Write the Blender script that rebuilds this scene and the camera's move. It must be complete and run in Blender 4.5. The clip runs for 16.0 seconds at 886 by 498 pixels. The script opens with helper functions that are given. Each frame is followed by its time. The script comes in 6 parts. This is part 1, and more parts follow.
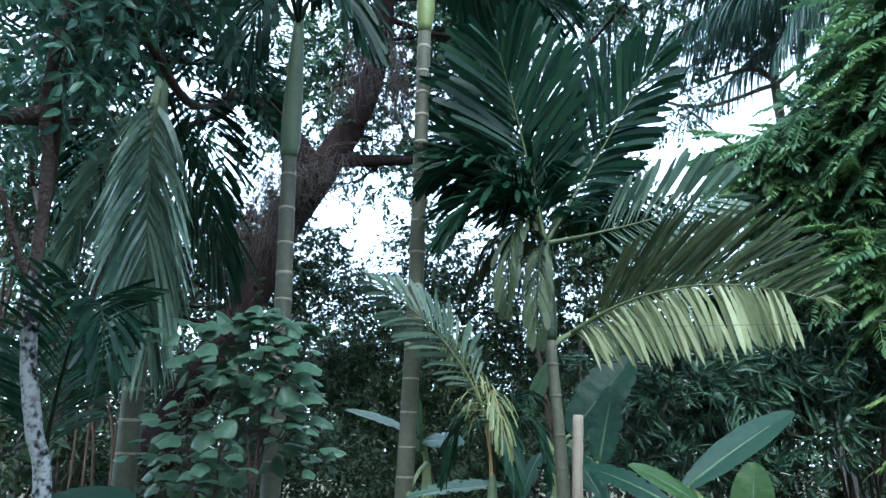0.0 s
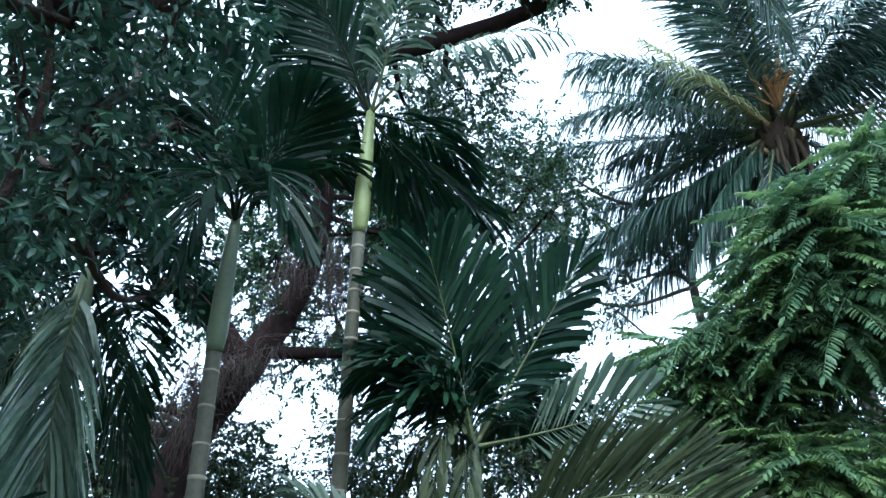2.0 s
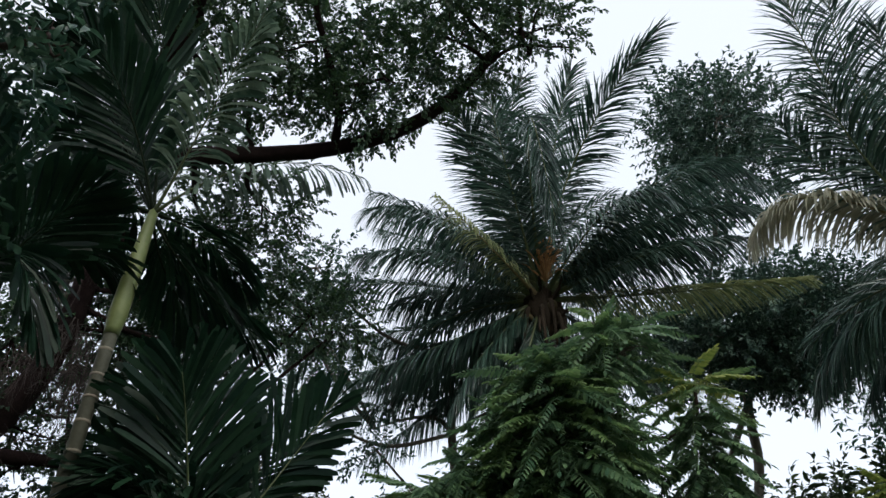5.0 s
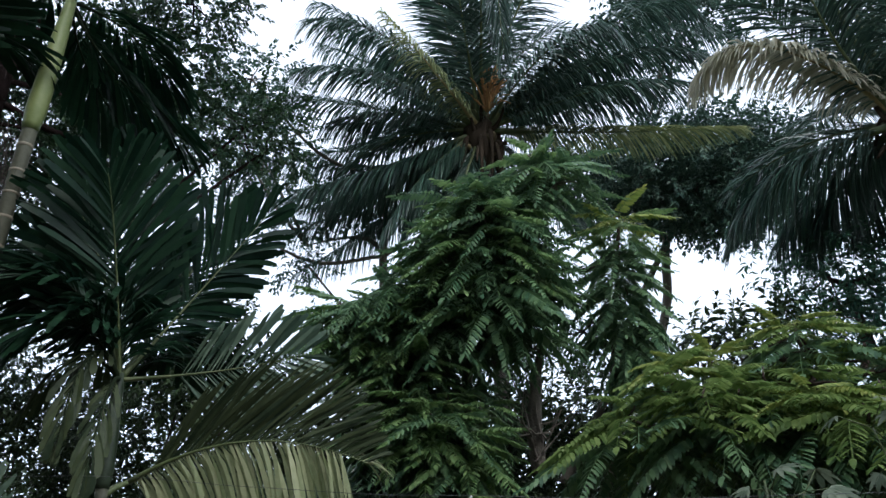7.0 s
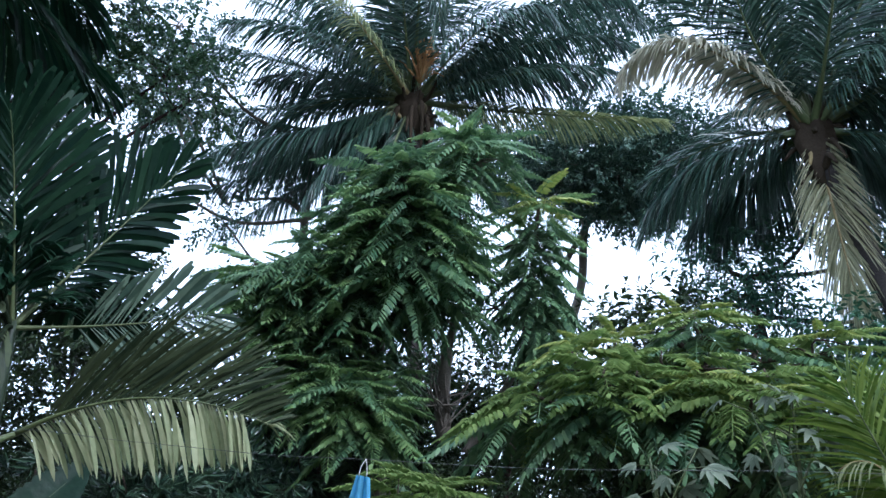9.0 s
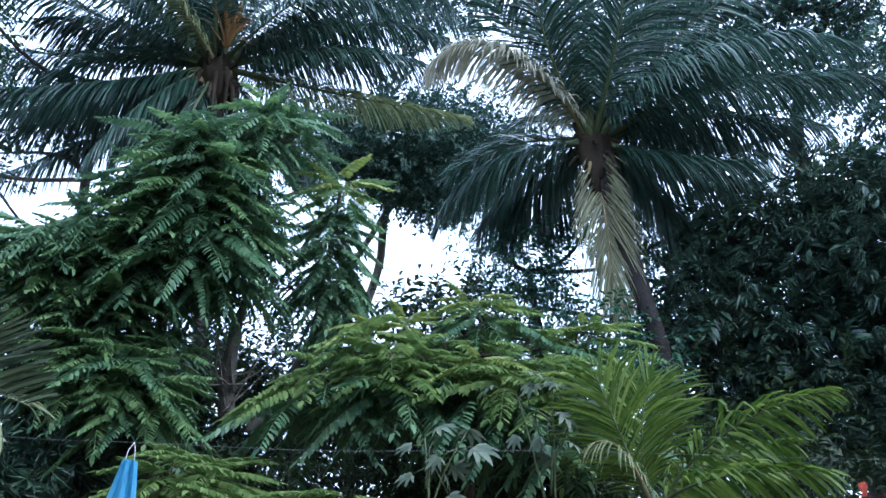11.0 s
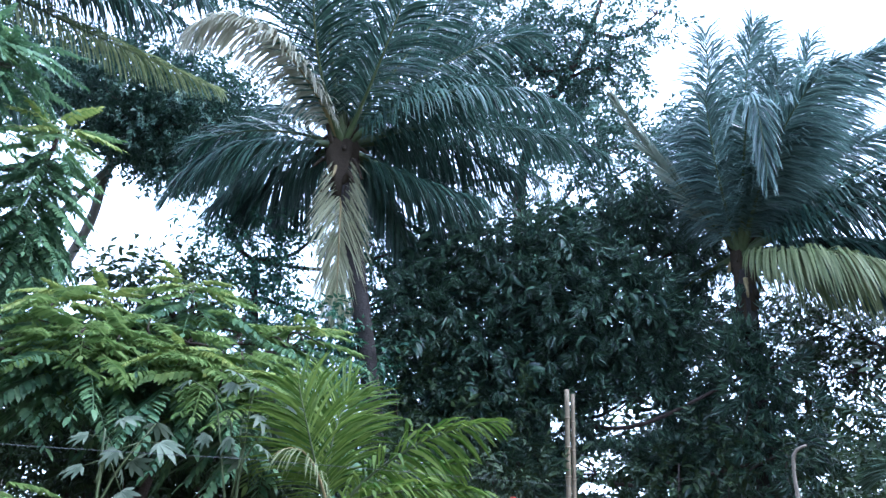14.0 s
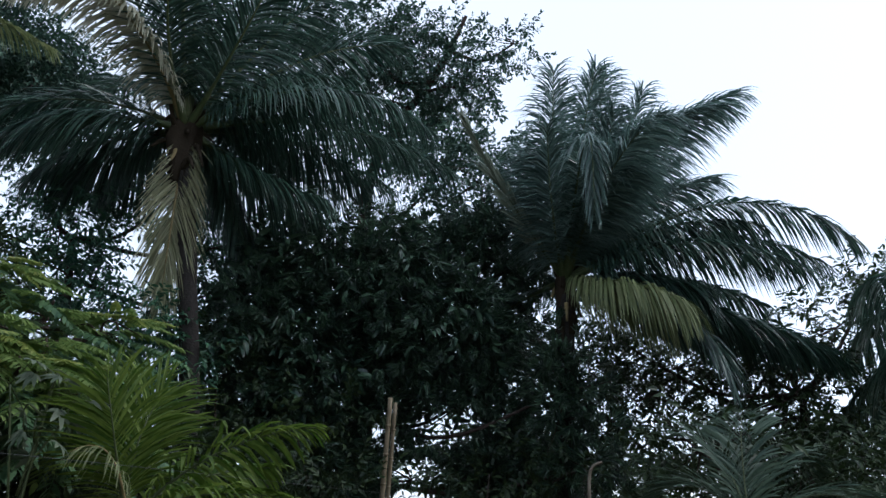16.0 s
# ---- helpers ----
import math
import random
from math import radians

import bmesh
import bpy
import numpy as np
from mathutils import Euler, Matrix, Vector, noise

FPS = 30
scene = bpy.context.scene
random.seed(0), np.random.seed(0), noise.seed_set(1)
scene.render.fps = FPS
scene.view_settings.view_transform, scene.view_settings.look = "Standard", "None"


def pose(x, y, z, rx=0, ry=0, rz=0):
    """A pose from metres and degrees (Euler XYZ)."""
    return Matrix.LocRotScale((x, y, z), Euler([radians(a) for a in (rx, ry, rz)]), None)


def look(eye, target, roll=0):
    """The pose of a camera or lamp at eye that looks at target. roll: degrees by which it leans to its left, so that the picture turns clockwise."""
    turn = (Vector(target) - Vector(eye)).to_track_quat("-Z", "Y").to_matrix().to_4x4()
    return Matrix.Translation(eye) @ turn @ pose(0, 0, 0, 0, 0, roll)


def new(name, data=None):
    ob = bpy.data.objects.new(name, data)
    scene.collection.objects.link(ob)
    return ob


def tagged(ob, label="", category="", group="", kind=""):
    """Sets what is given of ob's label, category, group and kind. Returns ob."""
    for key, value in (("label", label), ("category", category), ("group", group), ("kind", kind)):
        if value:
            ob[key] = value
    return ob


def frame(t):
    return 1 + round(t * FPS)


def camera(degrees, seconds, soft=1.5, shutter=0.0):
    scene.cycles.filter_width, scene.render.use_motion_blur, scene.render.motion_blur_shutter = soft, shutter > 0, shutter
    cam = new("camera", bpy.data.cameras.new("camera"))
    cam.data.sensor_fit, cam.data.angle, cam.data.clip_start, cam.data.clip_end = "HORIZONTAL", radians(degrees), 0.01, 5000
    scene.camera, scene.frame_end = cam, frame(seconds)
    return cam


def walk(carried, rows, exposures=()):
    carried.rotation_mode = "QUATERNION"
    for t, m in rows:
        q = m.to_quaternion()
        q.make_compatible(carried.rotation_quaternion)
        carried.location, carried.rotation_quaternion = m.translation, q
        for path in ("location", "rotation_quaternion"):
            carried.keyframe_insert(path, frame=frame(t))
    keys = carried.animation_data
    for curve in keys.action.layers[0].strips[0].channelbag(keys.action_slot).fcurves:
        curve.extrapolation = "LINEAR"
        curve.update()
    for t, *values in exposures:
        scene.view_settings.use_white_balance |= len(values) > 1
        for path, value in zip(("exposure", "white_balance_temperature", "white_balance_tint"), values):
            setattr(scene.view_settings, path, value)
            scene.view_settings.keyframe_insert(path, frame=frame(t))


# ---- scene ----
cam = camera(62.79, 16.0, soft=1.5)
# seconds, eye, bearing to the left of north, rise, roll
PATH = [
    (0.0, (-0.244, 0.099, 1.504), 38.38, 15.94, 1.17),
    (0.5, (-0.217, 0.098, 1.539), 37.59, 20.16, 1.01),
    (1.0, (-0.202, 0.085, 1.569), 36.20, 23.66, 0.68),
    (1.5, (-0.184, 0.096, 1.578), 34.34, 26.85, 0.28),
    (2.0, (-0.180, 0.097, 1.591), 33.15, 30.72, 0.35),
    (2.5, (-0.181, 0.086, 1.606), 33.59, 34.63, 0.93),
    (3.0, (-0.174, 0.079, 1.642), 33.31, 38.63, 1.48),
    (3.5, (-0.154, 0.078, 1.677), 30.82, 42.21, 1.71),
    (4.0, (-0.124, 0.068, 1.671), 25.41, 44.15, 0.25),
    (4.5, (-0.035, 0.035, 1.642), 18.69, 43.24, -1.16),
    (5.0, (0.007, 0.031, 1.609), 12.89, 40.33, -1.54),
    (5.2, (0.010, 0.048, 1.599), 10.95, 38.70, -1.52),
    (7.3, (0.015, 0.070, 1.560), 7.13, 25.48, -0.45),
    (7.5, (0.015, 0.081, 1.550), 7.09, 24.76, -0.10),
    (8.0, (0.024, 0.085, 1.544), 6.39, 23.62, 0.79),
    (8.5, (0.045, 0.079, 1.545), 4.20, 23.55, 1.06),
    (9.0, (0.076, 0.060, 1.553), 0.81, 24.53, 0.66),
    (9.5, (0.093, 0.058, 1.556), -3.84, 25.23, -0.23),
    (10.0, (0.126, 0.013, 1.542), -8.43, 24.64, -0.99),
    (10.2, (0.128, 0.006, 1.537), -9.96, 24.29, -1.25),
    (12.3, (0.078, -0.112, 1.627), -25.07, 20.87, -1.73),
    (12.5, (0.088, -0.120, 1.637), -26.22, 20.83, -1.40),
    (13.0, (0.098, -0.130, 1.646), -30.48, 21.13, -0.50),
    (13.5, (0.094, -0.123, 1.639), -34.87, 21.65, 0.14),
    (14.0, (0.085, -0.148, 1.654), -38.65, 21.58, 0.15),
    (14.5, (0.089, -0.177, 1.657), -42.10, 21.62, -0.04),
    (15.0, (0.079, -0.209, 1.670), -45.25, 21.98, 0.27),
    (15.5, (0.073, -0.216, 1.665), -48.63, 22.19, 0.69),
    (16.0, (0.059, -0.237, 1.673), -51.94, 21.97, 1.02),
]
EXPOSURES = [(t, stops, kelvin, tint) for t, stops, kelvin, tint in (
    (0.0, 3.52, 5050, 1), (1.5, 3.42, 5100, 4), (2.5, 3.14, 5250, 5), (3.0, 2.85, 5300, 6), (3.5, 2.28, 5450, 7), (4.0, 1.78, 5850, 9), (4.5, 1.61, 6250, 9), (5.2, 1.63, 6350, 10), (7.3, 2.28, 5700, 10), (8.0, 2.67, 5300, 8), (9.0, 2.9, 5250, 13),
    (10.0, 2.86, 5050, 10), (12.5, 3.4, 4900, 18), (13.0, 3.5, 4900, 18), (14.0, 3.64, 4850, 16), (14.5, 3.5, 4900, 12), (15.0, 2.55, 5200, 8), (15.5, 2.08, 5500, 7), (16.0, 1.7, 5700, 10))]


def view(eye, bearing, rise, roll):
    b, r = radians(bearing), radians(rise)
    ahead = Vector((-math.sin(b) * math.cos(r), math.cos(b) * math.cos(r), math.sin(r)))
    return look(eye, Vector(eye) + ahead, roll)


walk(cam, [(t, view(eye, bearing, rise, roll)) for t, eye, bearing, rise, roll in PATH], EXPOSURES)

# ---- light ----
SUN_UP, SUN_TURN = radians(42), radians(145)
world = bpy.data.worlds.new("overcast_sky")
scene.world = world
world.use_nodes = True
wn = world.node_tree.nodes
sky = wn.new("ShaderNodeTexSky")
sky.sky_type = "NISHITA"
sky.sun_disc = False
sky.sun_elevation, sky.sun_rotation = SUN_UP, SUN_TURN
sky.air_density, sky.dust_density, sky.ozone_density = 1.0, 2.0, 1.5
wn["Background"].inputs["Strength"].default_value = 0.15
veil = wn.new("ShaderNodeMixRGB")  # an even bright cloud cover over the clear sky
veil.inputs["Fac"].default_value = 0.84
veil.inputs["Color2"].default_value = (2.25, 2.32, 2.4, 1)
world.node_tree.links.new(sky.outputs["Color"], veil.inputs["Color1"])
world.node_tree.links.new(veil.outputs["Color"], wn["Background"].inputs["Color"])
sun = new("sun", bpy.data.lights.new("sun", "SUN"))
sun.data.energy, sun.data.angle, sun.data.color = 0.3, radians(25), (1.0, 0.95, 0.86)
sun.matrix_world = look((math.sin(SUN_TURN) * math.cos(SUN_UP) * 50, math.cos(SUN_TURN) * math.cos(SUN_UP) * 50, math.sin(SUN_UP) * 50), (0, 0, 0))

# ---- materials ----
def mat(name, dark, light, rough=0.5, scale=6.0, bump=0.0, through_light=0.0, island=True, gloss=0.38, detail=4.0, edge=0.25):
    """Two-tone procedural surface: coarse and fine noise, a shift per leaf, and light that passes through thin leaves."""
    m = bpy.data.materials.new(name)
    m.use_nodes = True
    n, l = m.node_tree.nodes, m.node_tree.links
    bsdf = n["Principled BSDF"]
    geo = n.new("ShaderNodeNewGeometry")
    coord = n.new("ShaderNodeTexCoord")
    coarse = n.new("ShaderNodeTexNoise")
    coarse.inputs["Scale"].default_value, coarse.inputs["Detail"].default_value = scale, detail
    fine = n.new("ShaderNodeTexNoise")
    fine.inputs["Scale"].default_value, fine.inputs["Detail"].default_value = scale * 9, 2.0
    l.new(coord.outputs["Object"], coarse.inputs["Vector"])
    l.new(coord.outputs["Object"], fine.inputs["Vector"])
    mix = n.new("ShaderNodeMath")
    mix.operation = "MULTIPLY_ADD"
    mix.inputs[1].default_value = 0.5
    l.new(fine.outputs["Fac"], mix.inputs[0])
    half = n.new("ShaderNodeMath")
    half.operation = "MULTIPLY"
    half.inputs[1].default_value = 0.5
    l.new(coarse.outputs["Fac"], half.inputs[0])
    l.new(half.outputs[0], mix.inputs[2])
    fac = mix.outputs[0]
    if island:
        add = n.new("ShaderNodeMath")
        add.operation = "MULTIPLY_ADD"
        add.inputs[1].default_value = 0.6
        sub = n.new("ShaderNodeMath")
        sub.operation = "SUBTRACT"
        sub.inputs[1].default_value = 0.3
        l.new(geo.outputs["Random Per Island"], add.inputs[0])
        l.new(fac, add.inputs[2])
        l.new(add.outputs[0], sub.inputs[0])
        fac = sub.outputs[0]
    ramp = n.new("ShaderNodeValToRGB")
    ramp.color_ramp.elements[0].position, ramp.color_ramp.elements[1].position = 0.5 - edge, 0.5 + edge
    ramp.color_ramp.elements[0].color, ramp.color_ramp.elements[1].color = (*dark, 1), (*light, 1)
    l.new(fac, ramp.inputs["Fac"])
    l.new(ramp.outputs["Color"], bsdf.inputs["Base Color"])
    bsdf.inputs["Roughness"].default_value = rough
    bsdf.inputs["Specular IOR Level"].default_value = 0.1 if bump > 0.45 else gloss
    if bump:
        b = n.new("ShaderNodeBump")
        b.inputs["Strength"].default_value, b.inputs["Distance"].default_value = bump, 0.02
        l.new(fine.outputs["Fac"], b.inputs["Height"])
        l.new(b.outputs["Normal"], bsdf.inputs["Normal"])
    if through_light:
        trans = n.new("ShaderNodeBsdfTranslucent")
        l.new(ramp.outputs["Color"], trans.inputs["Color"])
        both = n.new("ShaderNodeMixShader")
        both.inputs["Fac"].default_value = through_light
        l.new(bsdf.outputs[0], both.inputs[1])
        l.new(trans.outputs[0], both.inputs[2])
        l.new(both.outputs[0], n["Material Output"].inputs["Surface"])
    return m


M_COCO = mat("coconut_leaf", (0.014, 0.040, 0.030), (0.075, 0.142, 0.100), 0.32, 1.2, 0, 0.25, gloss=0.6)
# coconut leaf lightened: lens haze and sky sheen put into the colour
M_COCO_HAZE = mat("hazy_coconut_leaf", (0.048, 0.092, 0.080), (0.185, 0.275, 0.235), 0.3, 1.2, 0, 0.32, gloss=0.75)
M_COCO_DRY = mat("dry_coconut_leaf", (0.36, 0.35, 0.255), (0.55, 0.53, 0.41), 0.6, 1.5, 0, 0.5, gloss=0.2)
M_COCO_DEAD = mat("dead_coconut_leaf", (0.30, 0.30, 0.175), (0.54, 0.53, 0.34), 0.6, 1.5, 0, 0.4, gloss=0.2)
M_COCO_OLD = mat("greyed_coconut_leaf", (0.17, 0.20, 0.145), (0.34, 0.37, 0.28), 0.55, 1.5, 0, 0.3, gloss=0.25)
M_COCO_YELLOW = mat("yellowing_coconut_leaf", (0.150, 0.190, 0.075), (0.320, 0.350, 0.165), 0.5, 1.5, 0, 0.4)
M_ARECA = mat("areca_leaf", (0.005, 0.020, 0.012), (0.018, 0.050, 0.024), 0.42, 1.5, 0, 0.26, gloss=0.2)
M_ARECA_PALE = mat("pale_areca_leaf", (0.058, 0.100, 0.070), (0.125, 0.180, 0.122), 0.45, 2.0, 0, 0.25, gloss=0.3)
M_ARECA_OLIVE = mat("olive_areca_leaf", (0.022, 0.036, 0.018), (0.058, 0.076, 0.035), 0.5, 2.0, 0, 0.2, gloss=0.18)
# straw colour, brightened to hold the light on a frond's hanging side
M_ARECA_STRAW_LIT = mat("lit_straw_areca_leaf", (0.28, 0.33, 0.17), (0.47, 0.50, 0.29), 0.5, 2.0, 0, 0.35)
M_YOUNG = mat("young_palm_leaf", (0.058, 0.120, 0.014), (0.205, 0.285, 0.052), 0.45, 2.0, 0, 0.45, gloss=0.3)
M_RACHIS = mat("palm_rachis", (0.054, 0.084, 0.030), (0.132, 0.150, 0.066), 0.5, 3, 0.1, 0, False)
# rachis copy darkened: the shade at the crown's hub put into its colour
M_RACHIS_SHADED = mat("shaded_palm_rachis", (0.009, 0.016, 0.008), (0.022, 0.032, 0.015), 0.7, 3, 0.1, 0, False, gloss=0.1)
# areca leaf brightened: strong light and sky sheen put into the colour
M_HANG = mat("lit_areca_leaf", (0.050, 0.105, 0.066), (0.270, 0.360, 0.250), 0.38, 2.0, 0, 0.25, gloss=0.55)
# crownshaft copy whose colour holds the shade under the crown
M_SHAFT_SHADED = mat("shaded_crownshaft", (0.016, 0.028, 0.016), (0.045, 0.062, 0.034), 0.5, 3, 0.1, 0, False)
M_RACHIS_DRY = mat("dry_rachis", (0.22, 0.16, 0.07), (0.38, 0.3, 0.14), 0.6, 3, 0.1, 0, False)
M_SHEATH = mat("palm_fibre_sheath", (0.022, 0.017, 0.013), (0.068, 0.051, 0.034), 0.85, 6, 0.6, 0, False)
M_FLOWER = mat("coconut_flower_spray", (0.30, 0.150, 0.055), (0.50, 0.29, 0.12), 0.6, 8, 0, 0.2)
M_NUT = mat("coconut_husk", (0.055, 0.045, 0.022), (0.12, 0.09, 0.045), 0.55, 5, 0.2, 0, False)
M_COCO_TRUNK = mat("coconut_bark", (0.022, 0.019, 0.018), (0.060, 0.053, 0.048), 0.85, 4, 0.6, 0, False)
M_ARECA_TRUNK = mat("areca_trunk", (0.056, 0.060, 0.040), (0.108, 0.108, 0.072), 0.65, 3, 0.25, 0, False)
M_ARECA_SHAFT = mat("areca_crownshaft", (0.072, 0.112, 0.063), (0.131, 0.167, 0.090), 0.45, 3, 0.05, 0, False)
M_ARECA_SHAFT_LIGHT = mat("areca_crownshaft_yellow", (0.143, 0.187, 0.061), (0.220, 0.253, 0.094), 0.45, 3, 0.05, 0, False)
M_RING = mat("leaf_scar_ring", (0.195, 0.176, 0.124), (0.286, 0.260, 0.195), 0.8, 9, 0.2, 0, False)
M_BARK = mat("dark_bark", (0.035, 0.026, 0.022), (0.1, 0.075, 0.065), 0.9, 5, 0.9, 0, False)
M_BARK_RED = mat("reddish_fig_bark", (0.011, 0.0075, 0.007), (0.045, 0.029, 0.027), 0.9, 9, 0.95, 0, False)
M_BARK_GREY = mat("grey_bark", (0.091, 0.084, 0.070), (0.196, 0.175, 0.147), 0.85, 6, 0.6, 0, False)
M_BARK_PATCH = mat("lichen_patched_bark", (0.024, 0.023, 0.024), (0.40, 0.41, 0.40), 0.9, 3.5, 0.5, 0, False, detail=2.0, edge=0.06)
M_ROOT = mat("aerial_root", (0.030, 0.023, 0.020), (0.075, 0.060, 0.051), 0.9, 5, 0.2, 0)
M_FIG = mat("fig_leaf", (0.018, 0.052, 0.026), (0.058, 0.112, 0.042), 0.4, 1.5, 0, 0.25, gloss=0.4)
M_BROAD = mat("broad_leaf", (0.024, 0.078, 0.052), (0.074, 0.172, 0.088), 0.38, 1.5, 0, 0.28, gloss=0.4)
M_BROAD_DARK = mat("dark_broad_leaf", (0.020, 0.062, 0.044), (0.068, 0.145, 0.082), 0.36, 1.5, 0, 0.27, gloss=0.45)
M_MANGO = mat("mango_leaf", (0.017, 0.041, 0.029), (0.084, 0.146, 0.082), 0.3, 1.5, 0, 0.2, gloss=0.5)
M_TULIP = mat("pinnate_leaf", (0.102, 0.192, 0.070), (0.232, 0.345, 0.135), 0.46, 1.0, 0, 0.45, gloss=0.3)
M_TULIP_LIME = mat("light_pinnate_leaf", (0.092, 0.156, 0.040), (0.225, 0.308, 0.095), 0.52, 1.0, 0, 0.46, gloss=0.2)
# older leaf colour, with the shade below the bright crests painted in
M_TULIP_DARK = mat("old_shaded_pinnate_leaf", (0.054, 0.118, 0.060), (0.146, 0.242, 0.112), 0.42, 1.0, 0, 0.34, gloss=0.35)
M_TULIP_YOUNG = mat("young_pinnate_leaf", (0.16, 0.23, 0.05), (0.33, 0.37, 0.10), 0.45, 1.0, 0, 0.4)
M_FAR = mat("distant_leaf", (0.024, 0.060, 0.046), (0.072, 0.132, 0.085), 0.45, 0.8, 0, 0.2)
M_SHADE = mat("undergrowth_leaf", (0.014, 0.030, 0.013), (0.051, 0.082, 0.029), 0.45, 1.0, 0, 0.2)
M_HEART = mat("heart_leaf", (0.044, 0.092, 0.052), (0.095, 0.165, 0.092), 0.42, 5, 0.1, 0.25)
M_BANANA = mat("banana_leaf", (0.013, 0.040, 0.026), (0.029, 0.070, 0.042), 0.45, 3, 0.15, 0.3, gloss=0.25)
# pale sky reflection put into the colour of the level banana leaves
M_BANANA_SKY_LIT = mat("sky_lit_banana_leaf", (0.075, 0.130, 0.100), (0.135, 0.205, 0.155), 0.35, 3, 0.15, 0.25, gloss=0.5)
M_LOBED = mat("lobed_leaf", (0.105, 0.140, 0.092), (0.195, 0.235, 0.162), 0.5, 3, 0.1, 0.3, gloss=0.2)
M_BANANA_LIGHT = mat("young_banana_leaf", (0.034, 0.080, 0.022), (0.066, 0.125, 0.040), 0.4, 3, 0.15, 0.35)
M_BANANA_STEM = mat("banana_stem", (0.1, 0.14, 0.05), (0.24, 0.28, 0.12), 0.55, 4, 0.2, 0, False)
M_MIDRIB = mat("banana_midrib", (0.045, 0.085, 0.04), (0.09, 0.14, 0.07), 0.5, 4, 0.1, 0, False)
M_CANE = mat("dry_bamboo", (0.140, 0.105, 0.063), (0.252, 0.203, 0.126), 0.55, 5, 0.15, 0, False)
M_DEAD = mat("dead_brown_stalk", (0.060, 0.038, 0.026), (0.140, 0.092, 0.062), 0.8, 8, 0.3, 0, False)
M_STAKE = mat("peeled_wood", (0.206, 0.167, 0.122), (0.294, 0.250, 0.196), 0.7, 8, 0.3, 0, False)
M_WIRE = mat("grey_wire", (0.07, 0.075, 0.075), (0.14, 0.145, 0.145), 0.5, 20, 0, 0, False)
M_MASK = mat("blue_nonwoven_cloth", (0.14, 0.46, 0.70), (0.20, 0.56, 0.80), 0.85, 30, 0.2, 0.3, False)
M_LOOP = mat("white_elastic", (0.7, 0.7, 0.7), (0.8, 0.8, 0.8), 0.8, 30, 0, 0, False)
M_RED = mat("red_cloth", (0.36, 0.05, 0.03), (0.52, 0.1, 0.06), 0.8, 12, 0.2, 0.1, False)
M_PINK = mat("pale_pink_cloth", (0.6, 0.5, 0.47), (0.72, 0.64, 0.6), 0.85, 12, 0.3, 0.1, False)
M_GROUND = mat("leaf_litter_soil", (0.035, 0.03, 0.02), (0.11, 0.1, 0.055), 0.95, 1.5, 0.8, 0, False)

# ---- building helpers ----
EYE = Vector((0.0, 0.0, 1.6))
rng = np.random.default_rng(7)


def spot(bearing, rise, away):
    """A place by compass bearing (degrees to the left of north), rise (degrees over level) and distance from the viewing spot."""
    b, r = radians(bearing), radians(rise)
    return EYE + Vector((-math.sin(b) * math.cos(r), math.cos(b) * math.cos(r), math.sin(r))) * away


def mesh_of(name, verts, faces, material, smooth=False):
    me = bpy.data.meshes.new(name)
    verts = np.asarray(verts, np.float32).reshape(-1, 3)
    sizes = [f.shape[1] for f in faces]
    me.vertices.add(len(verts))
    me.vertices.foreach_set("co", verts.ravel())
    loops = np.concatenate([f.ravel() for f in faces]).astype(np.int32)
    counts = np.concatenate([np.full(len(f), k, np.int32) for f, k in zip(faces, sizes)])
    me.loops.add(len(loops))
    me.loops.foreach_set("vertex_index", loops)
    me.polygons.add(len(counts))
    me.polygons.foreach_set("loop_start", np.concatenate([[0], np.cumsum(counts)[:-1]]).astype(np.int32))
    me.polygons.foreach_set("loop_total", counts)
    me.polygons.foreach_set("use_smooth", np.full(len(counts), smooth))
    me.materials.append(material)
    me.update(calc_edges=True)
    return me


def thing(name, place, label, category, group="", kind=""):
    ob = new(name)
    ob.empty_display_size = 0.1
    ob.matrix_world = Matrix.Translation(place)
    return tagged(ob, label, category, group, kind)


def part(name, me, parent, label=""):
    """Links a mesh, in the parent's own space, as a part of it."""
    ob = new(name, me)
    ob.parent = parent
    return tagged(ob, label)


def smooth_line(points, steps=6):
    """A rounded line through the points."""
    p = np.asarray([tuple(q) for q in points], float)
    if len(p) < 3:
        return np.array([p[0] + (p[-1] - p[0]) * k / steps for k in range(steps + 1)])
    q = np.vstack([2 * p[0] - p[1], p, 2 * p[-1] - p[-2]])
    out = []
    for i in range(1, len(q) - 2):
        for k in range(steps):
            u = k / steps
            out.append(0.5 * (2 * q[i] + (q[i + 1] - q[i - 1]) * u + (2 * q[i - 1] - 5 * q[i] + 4 * q[i + 1] - q[i + 2]) * u * u
                              + (3 * q[i] - q[i - 1] - 3 * q[i + 1] + q[i + 2]) * u ** 3))
    return np.array(out + [p[-1]])


